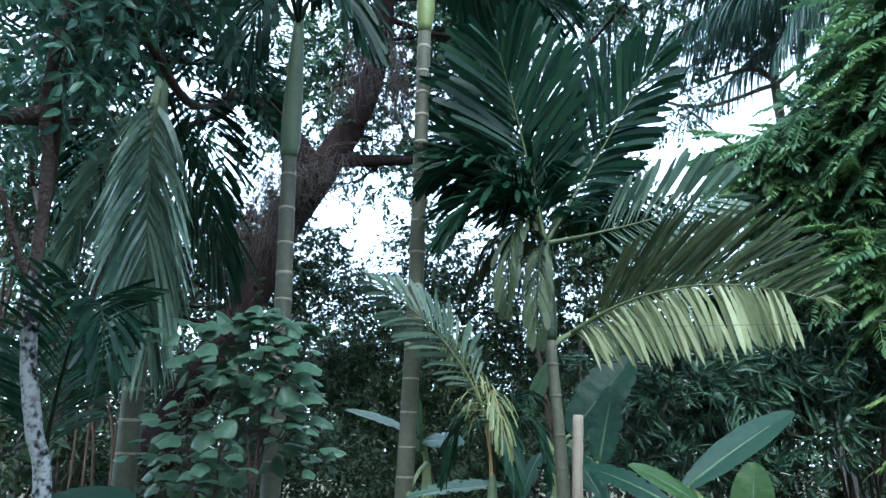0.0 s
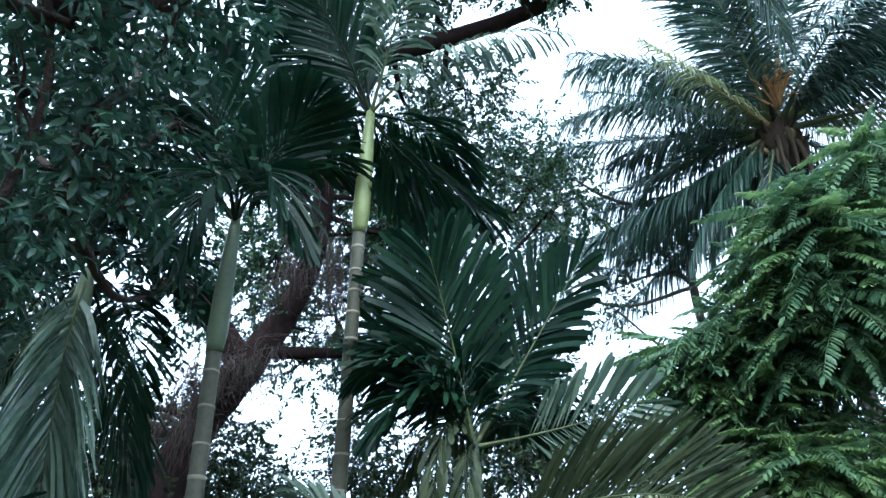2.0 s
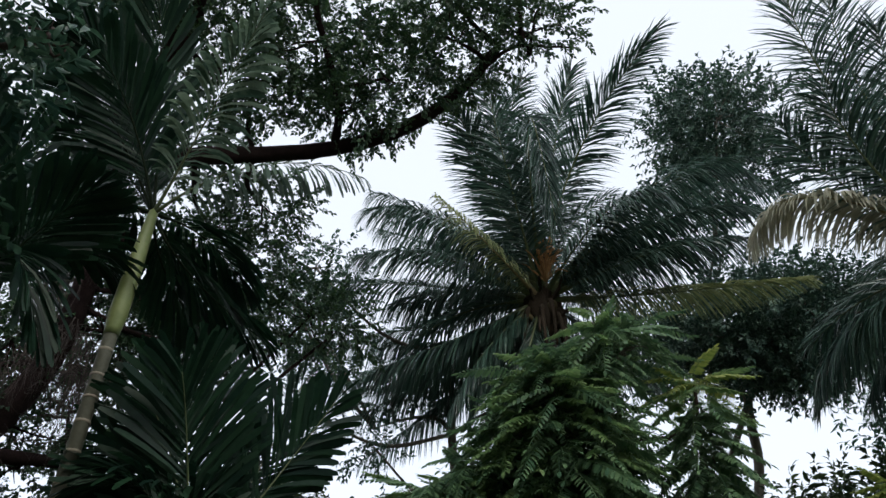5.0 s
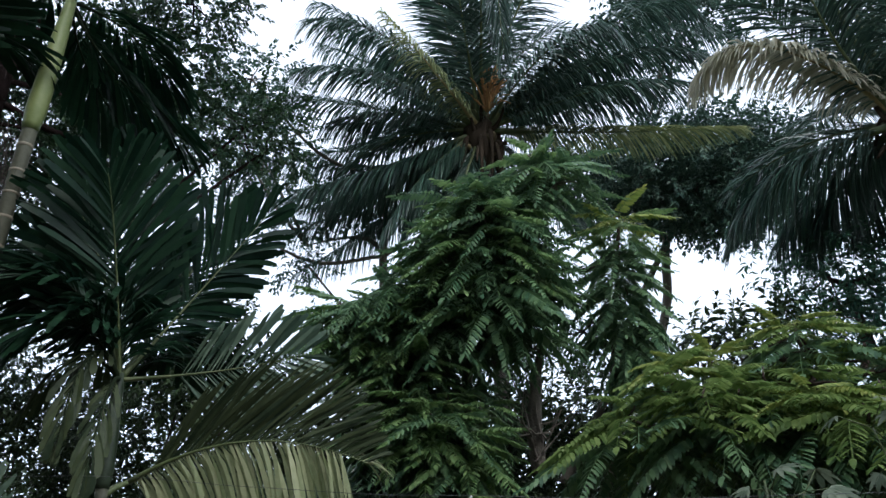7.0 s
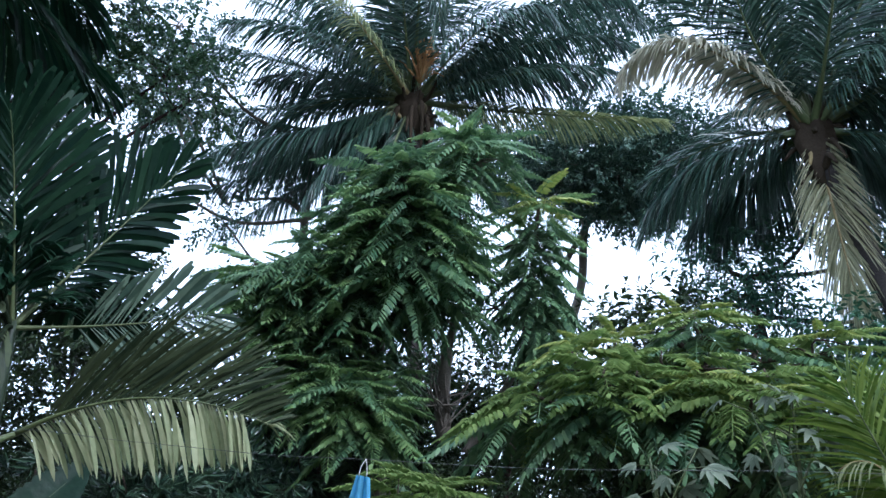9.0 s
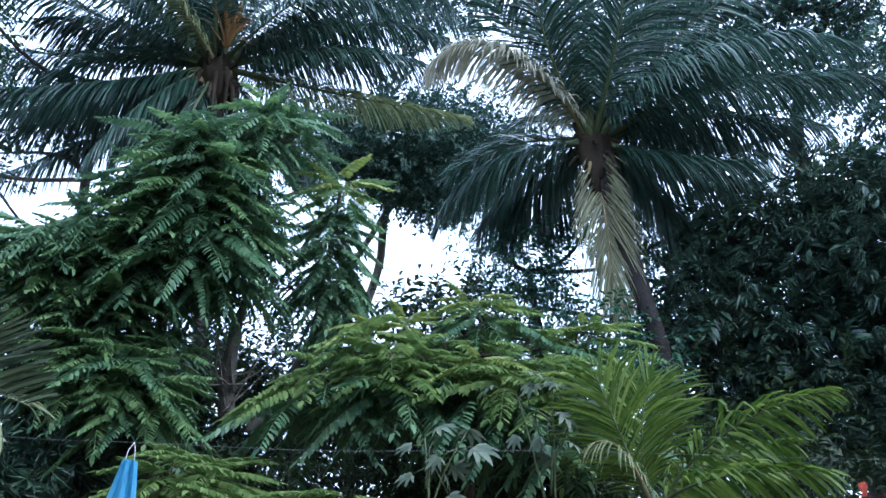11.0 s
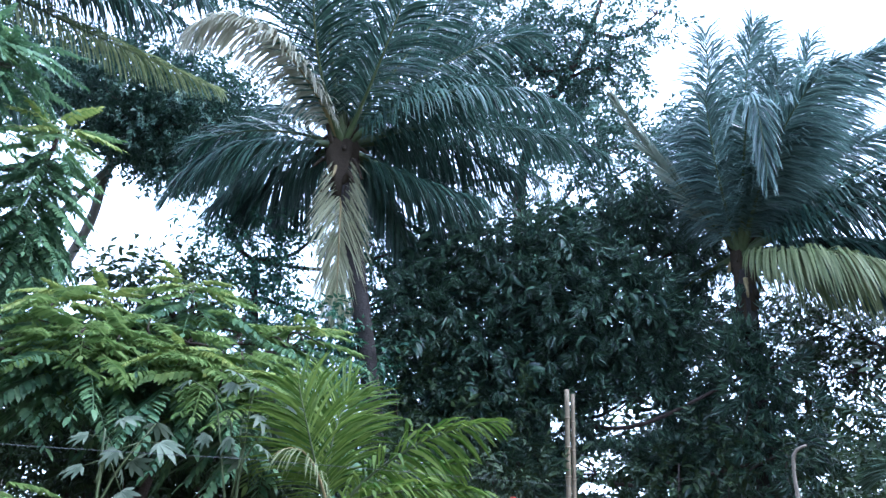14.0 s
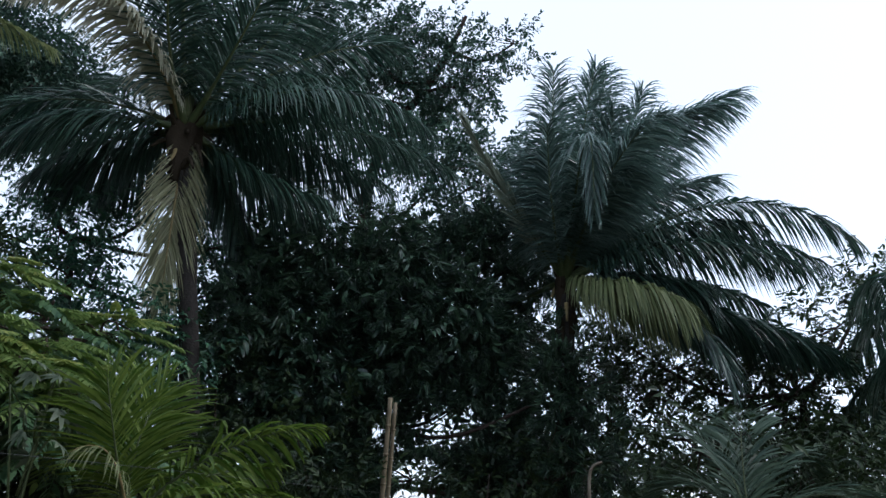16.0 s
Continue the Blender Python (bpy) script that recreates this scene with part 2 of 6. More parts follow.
def tube(line, radii, sides=8, wobble=0.0):
    """Vertices and faces of a tapered tube along a line, closed at its ends."""
    line = np.asarray(line, float)
    n = len(line)
    radii = np.interp(np.linspace(0, 1, n), np.linspace(0, 1, len(radii)), radii)
    tan = np.gradient(line, axis=0)
    tan /= np.linalg.norm(tan, axis=1)[:, None] + 1e-9
    ref = np.where(np.abs(tan[:, 2:3]) > 0.9, [[1.0, 0, 0]], [[0, 0, 1.0]])
    a = np.cross(tan, ref)
    if np.abs(tan[:, 2]).mean() > 0.6:
        a = np.cross(tan, np.array([[1.0, 0.0, 0.0]]))
    a /= np.linalg.norm(a, axis=1)[:, None] + 1e-9
    b = np.cross(tan, a)
    ang = np.linspace(0, 2 * math.pi, sides, endpoint=False)
    r = radii[:, None] * (1 + wobble * rng.normal(size=(n, sides)))
    ring = line[:, None] + r[..., None] * (np.cos(ang)[None, :, None] * a[:, None] + np.sin(ang)[None, :, None] * b[:, None])
    i = np.arange(n - 1)[:, None] * sides
    j = np.arange(sides)[None]
    k = (j + 1) % sides
    quads = np.stack([i + j, i + k, i + sides + k, i + sides + j], -1).reshape(-1, 4)
    verts = np.vstack([ring.reshape(-1, 3), line[:1], line[-1:]])
    c0, c1 = n * sides, n * sides + 1
    jj = np.arange(sides)
    caps = np.vstack([np.stack([np.full(sides, c0), (jj + 1) % sides, jj], -1),
                      np.stack([np.full(sides, c1), (n - 1) * sides + jj, (n - 1) * sides + (jj + 1) % sides], -1)])
    return verts, [quads, caps]


def joined(pieces):
    """Several (verts, faces) as one."""
    verts, faces, base = [], {}, 0
    for v, fs in pieces:
        verts.append(v)
        for f in fs:
            faces.setdefault(f.shape[1], []).append(f + base)
        base += len(v)
    return np.vstack(verts), [np.vstack(f) for f in faces.values()]


def rotate_all(dirs, ups):
    """Frames whose y axis is dirs, and whose z axis leans to ups."""
    y = dirs / (np.linalg.norm(dirs, axis=1)[:, None] + 1e-9)
    x = np.cross(y, ups)
    x /= np.linalg.norm(x, axis=1)[:, None] + 1e-9
    z = np.cross(x, y)
    return np.stack([x, y, z], -1)


def scatter(template, places, frames, sizes):
    """Copies of a small template of leaves at many places, as one mesh's vertices and faces."""
    tv, tf = template
    n = len(places)
    v = np.einsum("nij,kj->nki", frames, tv) * sizes[:, None, None] + places[:, None]
    out = [(np.arange(n)[:, None, None] * len(tv) + f[None]).reshape(-1, f.shape[1]) for f in tf]
    return v.reshape(-1, 3), out


def blade(length, width, fold=0.25, droop=0.3, base=0.0, fat=0.45):
    """One leaf along +y from the origin: a folded, drooping blade of eight faces."""
    u = np.array([0.0, fat * 0.5, fat, fat + (1 - fat) * 0.55, 1.0])
    w = np.array([0.04, 0.8, 1.0, 0.62, 0.0]) * width / 2
    y = base + u * length
    z = -droop * length * u ** 2
    v, f = [], []
    for k in range(4):
        v += [(-w[k], y[k], z[k] + fold * w[k]), (0, y[k], z[k]), (w[k], y[k], z[k] + fold * w[k])]
    v.append((0, y[4] - droop * length * 0.15, z[4]))
    quads = []
    for k in range(3):
        a = 3 * k
        quads += [(a, a + 1, a + 4, a + 3), (a + 1, a + 2, a + 5, a + 4)]
    return np.array(v), [np.array(quads), np.array([(9, 10, 12), (10, 11, 12)])]


def small_blade(length, width, fold=0.25, droop=0.2):
    """A small leaf of four triangles."""
    w = width / 2
    v = np.array([(0, 0, 0), (-w, length * 0.45, fold * w), (0, length * 0.5, -droop * length * 0.25), (w, length * 0.45, fold * w), (0, length, -droop * length)])
    return v, [np.array([(0, 2, 1), (0, 3, 2), (1, 2, 4), (2, 3, 4)])]


def oval_blade(length, width, droop=0.25):
    """A small oblong leaflet of four triangles."""
    w = width / 2
    v = np.array([(0, 0, 0), (-w, length * 0.28, 0), (w, length * 0.28, 0), (-0.82 * w, length * 0.74, -droop * length * 0.45), (0.82 * w, length * 0.74, -droop * length * 0.45), (0, length, -droop * length)])
    return v, [np.array([(0, 2, 1), (1, 2, 4), (1, 4, 3), (3, 4, 5)])]


def turned(piece, yaw=0.0, pitch=0.0, roll=0.0, move=(0, 0, 0), size=1.0):
    m = (Matrix.Rotation(radians(yaw), 3, "Z") @ Matrix.Rotation(radians(pitch), 3, "X") @ Matrix.Rotation(radians(roll), 3, "Y"))
    v, f = piece
    return v @ np.array(m).T * size + np.array(move), f


def twig_small(count=12, span=0.32, leaf=(0.075, 0.036), droop=0.35, shape=None):
    """A twig with small alternate leaves, along +y."""
    out = []
    for k in range(count):
        u = (k + 1) / count
        side = 1 if k % 2 else -1
        out.append(turned((shape or small_blade)(*leaf, droop=droop), side * -(65 - 35 * u) + rng.normal() * 15, rng.normal() * 22 - 12, rng.normal() * 30,
                          (0, span * u, -0.15 * span * u * u), 0.8 + 0.4 * rng.random()))
    return joined(out)


def whorl(count=9, leaf=(0.2, 0.045), drop=35, droop=0.35):
    """A tuft of long leaves round a shoot that points along +y."""
    out = []
    for k in range(count):
        a = 360 * k / count + rng.normal() * 14
        piece = turned(small_blade(*leaf, fold=0.4, droop=droop), 0, 0, 0, size=0.8 + 0.35 * rng.random())
        lean = drop + rng.normal() * 16
        v, f = turned(piece, 0, lean)
        out.append(turned((v, f), 0, 0, a, (0, -0.04 * (k % 3), 0)))
    return joined(out)


def pinnate(pairs=12, length=0.6, leaf=(0.105, 0.038), arch=0.35):
    """A feather leaf along +y: paired oval leaflets on an arched rib."""
    out = []
    for k in range(pairs):
        u = 0.2 + 0.78 * k / (pairs - 1)
        y, z = length * u, -arch * length * u * u
        size = 0.5 + 0.55 * math.sin(math.pi * min(1, 0.12 + u * 0.84)) ** 0.8
        for side in (1, -1):
            out.append(turned(oval_blade(*leaf), side * -(80 - 26 * u) + rng.normal() * 3, -12 - math.degrees(math.atan(2 * arch * u)) * 0.3 + rng.normal() * 6, side * 10 + rng.normal() * 8,
                              (0, y, z), size))
    out.append(turned(oval_blade(*leaf), 0, -40 * arch, 0, (0, length, -arch * length)))
    u = np.linspace(0, 1, 5)
    rib = np.stack([0 * u, length * u, -arch * length * u * u], -1)
    w = 0.004
    v = np.vstack([rib + (w, 0, 0), rib - (w, 0, 0)])
    out.append((v, [np.array([(k, k + 1, k + 6, k + 5) for k in range(4)])]))
    return joined(out)


def rosette(count, length, lift, arch, pairs=17, leaf=(0.080, 0.028)):
    """Feather leaves spread round the vertical z axis, rising by lift degrees and arching down."""
    out = []
    for k in range(count):
        one = pinnate(pairs, length * (0.85 + 0.3 * rng.random()), leaf, arch * (0.7 + 0.6 * rng.random()))
        out.append(turned(one, 360 * k / count + rng.normal() * 14, lift + rng.normal() * 9, rng.normal() * 5, (0, 0, 0.03 * (k % 3))))
    return joined(out)


def shoot(top, height, reach, levels, lift=6, fall=30, crest=0.55):
    """Feather leaves up a leading shoot: a crest of level young leaves over drooping older tiers. Returns the crest and the tiers apart."""
    young, old = [], []
    for k in range(levels):
        u = k / max(1, levels - 1)  # 0 at the crest
        for j in range(4):
            size = reach * (0.7 + 0.3 * min(1, 2.5 * u + 0.2)) * (0.85 + 0.3 * rng.random())
            one = pinnate(19, size, (0.155 * size + 0.012, 0.05 * size + 0.004), 0.18 + 0.2 * u + 0.14 * rng.random())
            spin = 137.5 * (4 * k + j) + rng.normal() * 10
            one = turned(one, spin, lift - fall * u ** 0.7 + rng.normal() * 7, rng.normal() * 8, (0.05 * rng.normal(), 0.05 * rng.normal(), -height * u))
            (young if u <= crest else old).append(one)
    return [(v + np.array(top), f) for v, f in young], [(v + np.array(top), f) for v, f in old]


def feather_crown(shoots):
    """All shoots of a tree: its young crests and its old tiers, each joined."""
    young, old = [], []
    for row in shoots:
        a, b = shoot(*row)
        young += a
        old += b
    return joined(young), joined(old)


def clump_points(clump, count, shell=0.5):
    """Places in a rounded clump (bearing, rise, away, half width, half height, half depth), and the ways outward."""
    bearing, rise, away, rx, rz, ry = clump[:6]
    c = np.array(spot(bearing, rise, away))
    d = rng.normal(size=(count, 3))
    d /= np.linalg.norm(d, axis=1)[:, None]
    r = shell + (1 - shell) * rng.random(count) ** 0.6
    r *= 1 + 0.18 * rng.normal(size=count)
    b = radians(bearing)
    across, along, up = np.array([math.cos(b), math.sin(b), 0]), np.array([-math.sin(b), math.cos(b), 0]), np.array([0, 0, 1.0])
    off = d[:, :1] * across * rx + d[:, 1:2] * along * ry + d[:, 2:] * up * rz
    return c + off * r[:, None], off / (np.linalg.norm(off, axis=1)[:, None] + 1e-9)


def leafy(clumps, template, density, size=1.0, up=0.3, spread=0.7, down=0.0, shell=0.5, thin=()):
    """Twigs of leaves through all clumps of a crown: vertices and faces. thin: places (centre, radius) where the crown has lost its leaves."""
    out = []
    for clump in clumps:
        rx, rz, ry = clump[3:6]
        dens = clump[6] if len(clump) > 6 else 1.0
        n = max(6, int(density * dens * (rx * rz + rx * ry + rz * ry) * 2.1))
        p, way = clump_points(clump, n, shell)
        for c, r in thin:
            keep = (((p - np.array(c)) / (r, r, 0.75 * r)) ** 2).sum(1) > (0.55 + 0.75 * rng.random(len(p)))
            p, way = p[keep], way[keep]
        n = len(p)
        d = way + rng.normal(size=(n, 3)) * spread + np.array([0, 0, up - down])
        ups = np.array([[0, 0, 1.0]]) + rng.normal(size=(n, 3)) * 0.35
        out.append(scatter(template, p, rotate_all(d, ups), size * (0.75 + 0.5 * rng.random(n))))
    return joined(out)


def core(clumps, density=14, size=1.5, template=None, thin=()):
    """Coarse inner leaves that close the heart of a dense crown."""
    inner = [(*c[:3], *(0.8 * r for r in c[3:6]), *c[6:]) for c in clumps]
    return leafy(inner, template or TW_BROAD, density, size, 0.0, 1.0, 0.0, 0.1, thin)


def rosettes(clumps, templates, density, size=1.0):
    """Layered rosettes of feather leaves through all clumps."""
    out = []
    for clump in clumps:
        rx, rz, ry = clump[3:6]
        dens = clump[6] if len(clump) > 6 else 1.0
        n = max(4, int(density * dens * (rx * rz + rx * ry + rz * ry) * 2.1))
        p, way = clump_points(clump, n, 0.55)
        low = way[:, 2] < -0.2
        p[low, 2] += 1.3 * rz * -way[low, 2]
        way[:, 2] = np.abs(way[:, 2])
        z = np.array([[0, 0, 1.0]]) + way * 0.6 + rng.normal(size=(n, 3)) * 0.12
        z /= np.linalg.norm(z, axis=1)[:, None]
        spin = rng.normal(size=(n, 3))
        y = spin - (spin * z).sum(1)[:, None] * z
        fr = rotate_all(y, z)
        for k, template in enumerate(templates):
            pick = np.arange(n) % len(templates) == k
            if pick.any():
                out.append(scatter(template, p[pick], fr[pick], size * (0.8 + 0.4 * rng.random(pick.sum()))))
    return joined(out)


def local(verts, ob):
    return np.asarray(verts) - np.array(ob.matrix_world.translation)


def tree(name, label, category, trunk, radii, clumps, crown, crown_mat, bark, limbs=(), twigs=True, group="", shoots=()):
    """A tree: a tapered trunk along its places, limbs, thin branches into each clump and a crown of leaves."""
    pts = [Vector(p) for p in trunk]
    base = Vector((pts[0].x, pts[0].y, 0))
    ob = thing(name, base, label, category, group)
    line = smooth_line(([base - Vector((0, 0, 0.1))] if pts[0].z > 0.05 else []) + pts)
    v, f = tube(line, radii, 10, 0.03)
    part("trunk", mesh_of("trunk", local(v, ob), f, bark, True), ob)
    for limb, rr in limbs:
        v, f = tube(smooth_line(limb), rr, 8, 0.04)
        part("limb", mesh_of("limb", local(v, ob), f, bark, True), ob)
    for top in shoots:  # a thin bough up to each leading shoot
        e = np.array(top)
        low = line[line[:, 2] < e[2] - 0.25]
        low = low if len(low) else line[:1]
        s = low[np.linalg.norm(low - e, axis=1).argmin()]
        mid = (s + e) / 2 + np.array([0, 0, -0.1]) + rng.normal(size=3) * 0.05
        v, f = tube(smooth_line([s, mid, e - np.array([0, 0, 0.15]), e], 5), [0.03, 0.02, 0.008], 6, 0.05)
        part("bough", mesh_of("bough", local(v, ob), f, bark, True), ob)
    if twigs:
        spots = [line] + [smooth_line(q) for q, _ in limbs]
        spots = np.vstack(spots)
        for clump in clumps:
            c = np.array(spot(*clump[:3]))
            d = np.linalg.norm(spots - c, axis=1) + np.where(spots[:, 2] > c[2], 1.5, 0)
            s = spots[d.argmin()]
            mid = (s + c) / 2 + np.array([0, 0, -0.12 * np.linalg.norm(c - s)]) + rng.normal(size=3) * 0.1
            bits = [tube(smooth_line([s, mid, c]), [0.045, 0.02], 6, 0.05)]
            ends, _ = clump_points(clump, 7, 0.5)
            for e in ends:
                bits.append(tube(smooth_line([c, (c + e) / 2 + rng.normal(size=3) * 0.06, e], 3), [0.016, 0.004], 4))
            v, f = joined(bits)
            part("branch", mesh_of("branch", local(v, ob), f, bark, True), ob)
    v, f = crown
    part("crown", mesh_of("crown", local(v, ob), f, crown_mat), ob)
    return ob


# ---- palms ----
def frond_line(heart, azimuth, rise, length, bend, n=24):
    """A frond's rib by its compass azimuth, its rise at the heart, its length and how far it bends down."""
    s = (np.arange(n) + 0.5) / n
    e = np.radians(rise - bend * s ** 1.4)
    a = radians(azimuth)
    d = np.stack([-math.sin(a) * np.cos(e), math.cos(a) * np.cos(e), np.sin(e)], -1)
    return np.array(heart) + np.vstack([[0, 0, 0], np.cumsum(d, 0) * length / n])


def arc(heart, mid, tip, n=28, reach=0.93):
    """A frond's rib as an even arc from the heart past a middle place to its tip, each by spot()."""
    h, m, q = np.array(heart), np.array(spot(*mid)), np.array(spot(*tip))
    c = 2 * m - (h + q) / 2
    u = np.linspace(0, reach, 80)[:, None]
    line = h * (1 - u) ** 2 + 2 * c * u * (1 - u) + q * u ** 2
    far = np.concatenate([[0], np.cumsum(np.linalg.norm(np.diff(line, axis=0), axis=1))])
    s = np.linspace(0, far[-1], n)
    return np.stack([np.interp(s, far, line[:, i]) for i in range(3)], -1)


def frond(line, leaflets, leaf, wide, droop=0.5, lift=0.25, petiole=0.2, gaps=0.03, face=0.0, forward=38, rib=0.02, only=0, widths=(0.5, 1.0, 0.78, 0.42, 0.04), ragged=0.06, thick_rib=2.4, twist=38.0, bow=32.0, taper=0.0):
    """A feather frond along a line: (leaflets' verts, faces), (rib's verts, faces). face turns the blade from level to broadside on the clearing."""
    n = len(line)
    tan = np.gradient(line, axis=0)
    tan /= np.linalg.norm(tan, axis=1)[:, None]
    way = line[-1] - line[0]
    view = line[0] - np.array(EYE)
    view /= np.linalg.norm(view)
    level = np.array([way[1], -way[0], 0.0])
    if np.linalg.norm(level) < 0.35 * np.linalg.norm(way):
        level = np.array([view[1], -view[0], 0.0])
    level /= np.linalg.norm(level)
    s = np.linspace(petiole, 0.99, leaflets)
    s = np.repeat(s, 2) + rng.normal(size=2 * leaflets) * 0.15 / leaflets
    sign = np.tile([1.0, -1.0], leaflets)
    keep = rng.random(2 * leaflets) > gaps
    if only:
        keep &= sign == only
    s, sign = s[keep].clip(petiole, 1), sign[keep]
    k = s * (n - 1)
    root = np.stack([np.interp(k, np.arange(n), line[:, i]) for i in range(3)], -1)
    t = np.stack([np.interp(k, np.arange(n), tan[:, i]) for i in range(3)], -1)
    t /= np.linalg.norm(t, axis=1)[:, None]
    broad = np.cross(t, view)
    broad /= np.linalg.norm(broad, axis=1)[:, None] + 1e-6
    broad *= np.where((broad @ level) < 0, -1.0, 1.0)[:, None] if face < 1 else 1.0
    sd = level * (1 - face) + broad * face
    sd -= t * (sd * t).sum(1)[:, None]
    sd /= np.linalg.norm(sd, axis=1)[:, None] + 1e-6
    nm = np.cross(sd, t)
    nm *= np.where(nm[:, 2] < 0, -1.0, 1.0)[:, None]
    u = (s - petiole) / (1 - petiole)
    fw = np.radians(forward + bow * u ** 1.5 + rng.normal(size=len(s)) * 4)
    li = lift + rng.normal(size=len(s)) * ragged
    d0 = sd * (sign * np.cos(fw))[:, None] + t * np.sin(fw)[:, None] + nm * li[:, None]
    d0 /= np.linalg.norm(d0, axis=1)[:, None]
    size = leaf * np.sin(np.pi * (0.16 + 0.74 * u)) ** 0.7 * (0.88 + 0.24 * rng.random(len(s))) * (1 - taper * u)
    dr = droop * (0.7 + 0.6 * rng.random(len(s)))
    w = wide * (0.8 + 0.4 * rng.random(len(s))) * (0.6 + 0.4 * np.sin(np.pi * (0.1 + 0.8 * u)))
    steps = np.array([0.0, 0.3, 0.62, 0.86, 1.0])
    pts, p = [root], root
    for q in range(1, 5):
        d = d0 + np.array([0, 0, -1.0]) * (dr * (steps[q] ** 1.3) * 1.5)[:, None]
        d /= np.linalg.norm(d, axis=1)[:, None]
        p = p + d * (size * (steps[q] - steps[q - 1]))[:, None]
        pts.append(p)
    wd = t - d0 * (t * d0).sum(1)[:, None] * 0.9
    wd /= np.linalg.norm(wd, axis=1)[:, None]
    edge = np.cross(d0, wd)
    a = np.radians(twist * rng.normal(size=len(s)) + twist * 0.8 * sign)[:, None]  # each leaflet stands turned on its own axis
    wd = wd * np.cos(a) + edge * np.sin(a)
    verts = []
    for q in range(5):
        h = (w * widths[q] / 2)[:, None]
        verts += [pts[q] - wd * h, pts[q] + wd * h]
    v = np.stack(verts, 1)
    base = np.arange(len(s))[:, None, None] * 10
    quads = np.array([(0, 1, 3, 2), (2, 3, 5, 4), (4, 5, 7, 6), (6, 7, 9, 8)])[None] + base
    return (v.reshape(-1, 3), [quads.reshape(-1, 4)]), tube(line, [rib * thick_rib, rib * 1.2, rib * 0.8, rib * 0.45, 0.003], 6)


def add_frond(palm, line, leaf_mat, rib_mat, label="", **spec):
    leaves, ribs = frond(line, **spec)
    ob = part("frond", mesh_of("frond", local(leaves[0], palm), leaves[1], leaf_mat), palm, label)
    part("rachis", mesh_of("rachis", local(ribs[0], palm), ribs[1], rib_mat, True), ob)
    return ob


def ringed_trunk(palm, line, radius, ring_gap=0.24, taper=0.85, mat_trunk=None, ring_mat=None, rings=True):
    v, f = tube(line, [radius * 1.15, radius, radius * taper], 14, 0.01)
    part("trunk", mesh_of("trunk", local(v, palm), f, mat_trunk, True), palm)
    if rings:
        total = np.linalg.norm(np.diff(line, axis=0), axis=1)
        along = np.concatenate([[0], np.cumsum(total)])
        bv, bf = tube([(0, 0, -0.009), (0, 0, -0.004), (0, 0, 0.004), (0, 0, 0.009)], [0.99, 1.05, 1.05, 0.99], 14)
        me = mesh_of("ring", bv * (radius, radius, 1), bf, ring_mat, True)
        z = 0.35
        while z < along[-1] - 0.05:
            p = np.array([np.interp(z, along, line[:, i]) for i in range(3)])
            ring = part("leaf_scar_ring", me, palm)
            k = 1.1 - 0.22 * z / along[-1]
            ring.location = p - np.array(palm.matrix_world.translation)
            ring.scale = (k, k, 1 + 0.8 * rng.random())
            z += ring_gap * (0.8 + 0.4 * rng.random())


COCO = dict(leaflets=150, leaf=1.0, wide=0.031, droop=0.8, lift=0.3, petiole=0.13, rib=0.022, twist=50.0, thick_rib=3.6)
UP = dict(COCO, droop=0.65, face=0.62, lift=0.2, leaf=0.9, ragged=0.22, gaps=0.08, twist=60.0)
SIDE = dict(COCO, droop=2.0, face=0.2)
LOW = dict(COCO, droop=2.6)
ARECA = dict(leaflets=44, leaf=0.66, wide=0.052, droop=0.4, lift=0.3, petiole=0.16, rib=0.009, forward=48, widths=(0.1, 0.42, 0.95, 1.1, 0.5), twist=22.0)
ARECA_UP = dict(ARECA, face=0.8, droop=0.2, lift=0.15)

# hearts of the palms, and the middle and tip of each frond (bearing, rise, distance)
HEART_A = (-0.69, 11.40, 9.79)
A_UP = [
    ((-2.0, 45.7, 14.68), (-15.2, 53.4, 14.98)), ((7.5, 45.4, 14.48), (11.5, 52.4, 13.87)), ((5.6, 45.3, 15.28), (2.3, 52.8, 16.08)),
    ((0.5, 45.6, 15.38), (-4.0, 52.8, 16.28)), ((5.1, 44.8, 13.78), (6.8, 52.8, 14.48))]
A_BENT = [((2.2, 49.6, 13.18), (0.9, 41.2, 11.68))]
A_SIDE = [
    ((11.8, 42.3, 14.08), (21.4, 43.1, 13.48)), ((13.4, 39.7, 13.38), (21.7, 39.5, 12.68)), ((15.7, 37.5, 14.28), (26.1, 37.2, 14.48)),
    ((-5.1, 41.9, 13.58), (-10.8, 41.1, 12.88)), ((-8.9, 39.8, 14.38), (-17.7, 38.5, 14.48)), ((-9.0, 37.8, 13.58), (-16.9, 36.4, 13.08)),
    ((-11.3, 43.0, 15.08), (-18.4, 40.5, 15.48)), ((12.4, 42.1, 15.28), (20.4, 44.7, 15.98))]
A_LOW = [
    ((13.3, 32.4, 13.78), (22.4, 29.6, 13.28)), ((8.6, 32.6, 13.08), (12.4, 28.0, 12.08)), ((8.7, 31.3, 14.88), (15.4, 27.2, 15.08)),
    ((-1.2, 32.1, 14.98), (-5.1, 28.1, 15.28)), ((5.6, 31.1, 12.88), (7.7, 26.1, 12.28))]
A_HANGING = [((13.4, 32.7, 13.21), (20.5, 30.6, 12.8)), ((12.4, 32.2, 14.31), (18.7, 29.4, 14.6)), ((8.7, 31.5, 13.02), (10.7, 27.3, 12.62)), ((11.5, 33.2, 14.61), (18.4, 33.1, 15.0))]
HEART_B = (5.07, 8.57, 7.29)
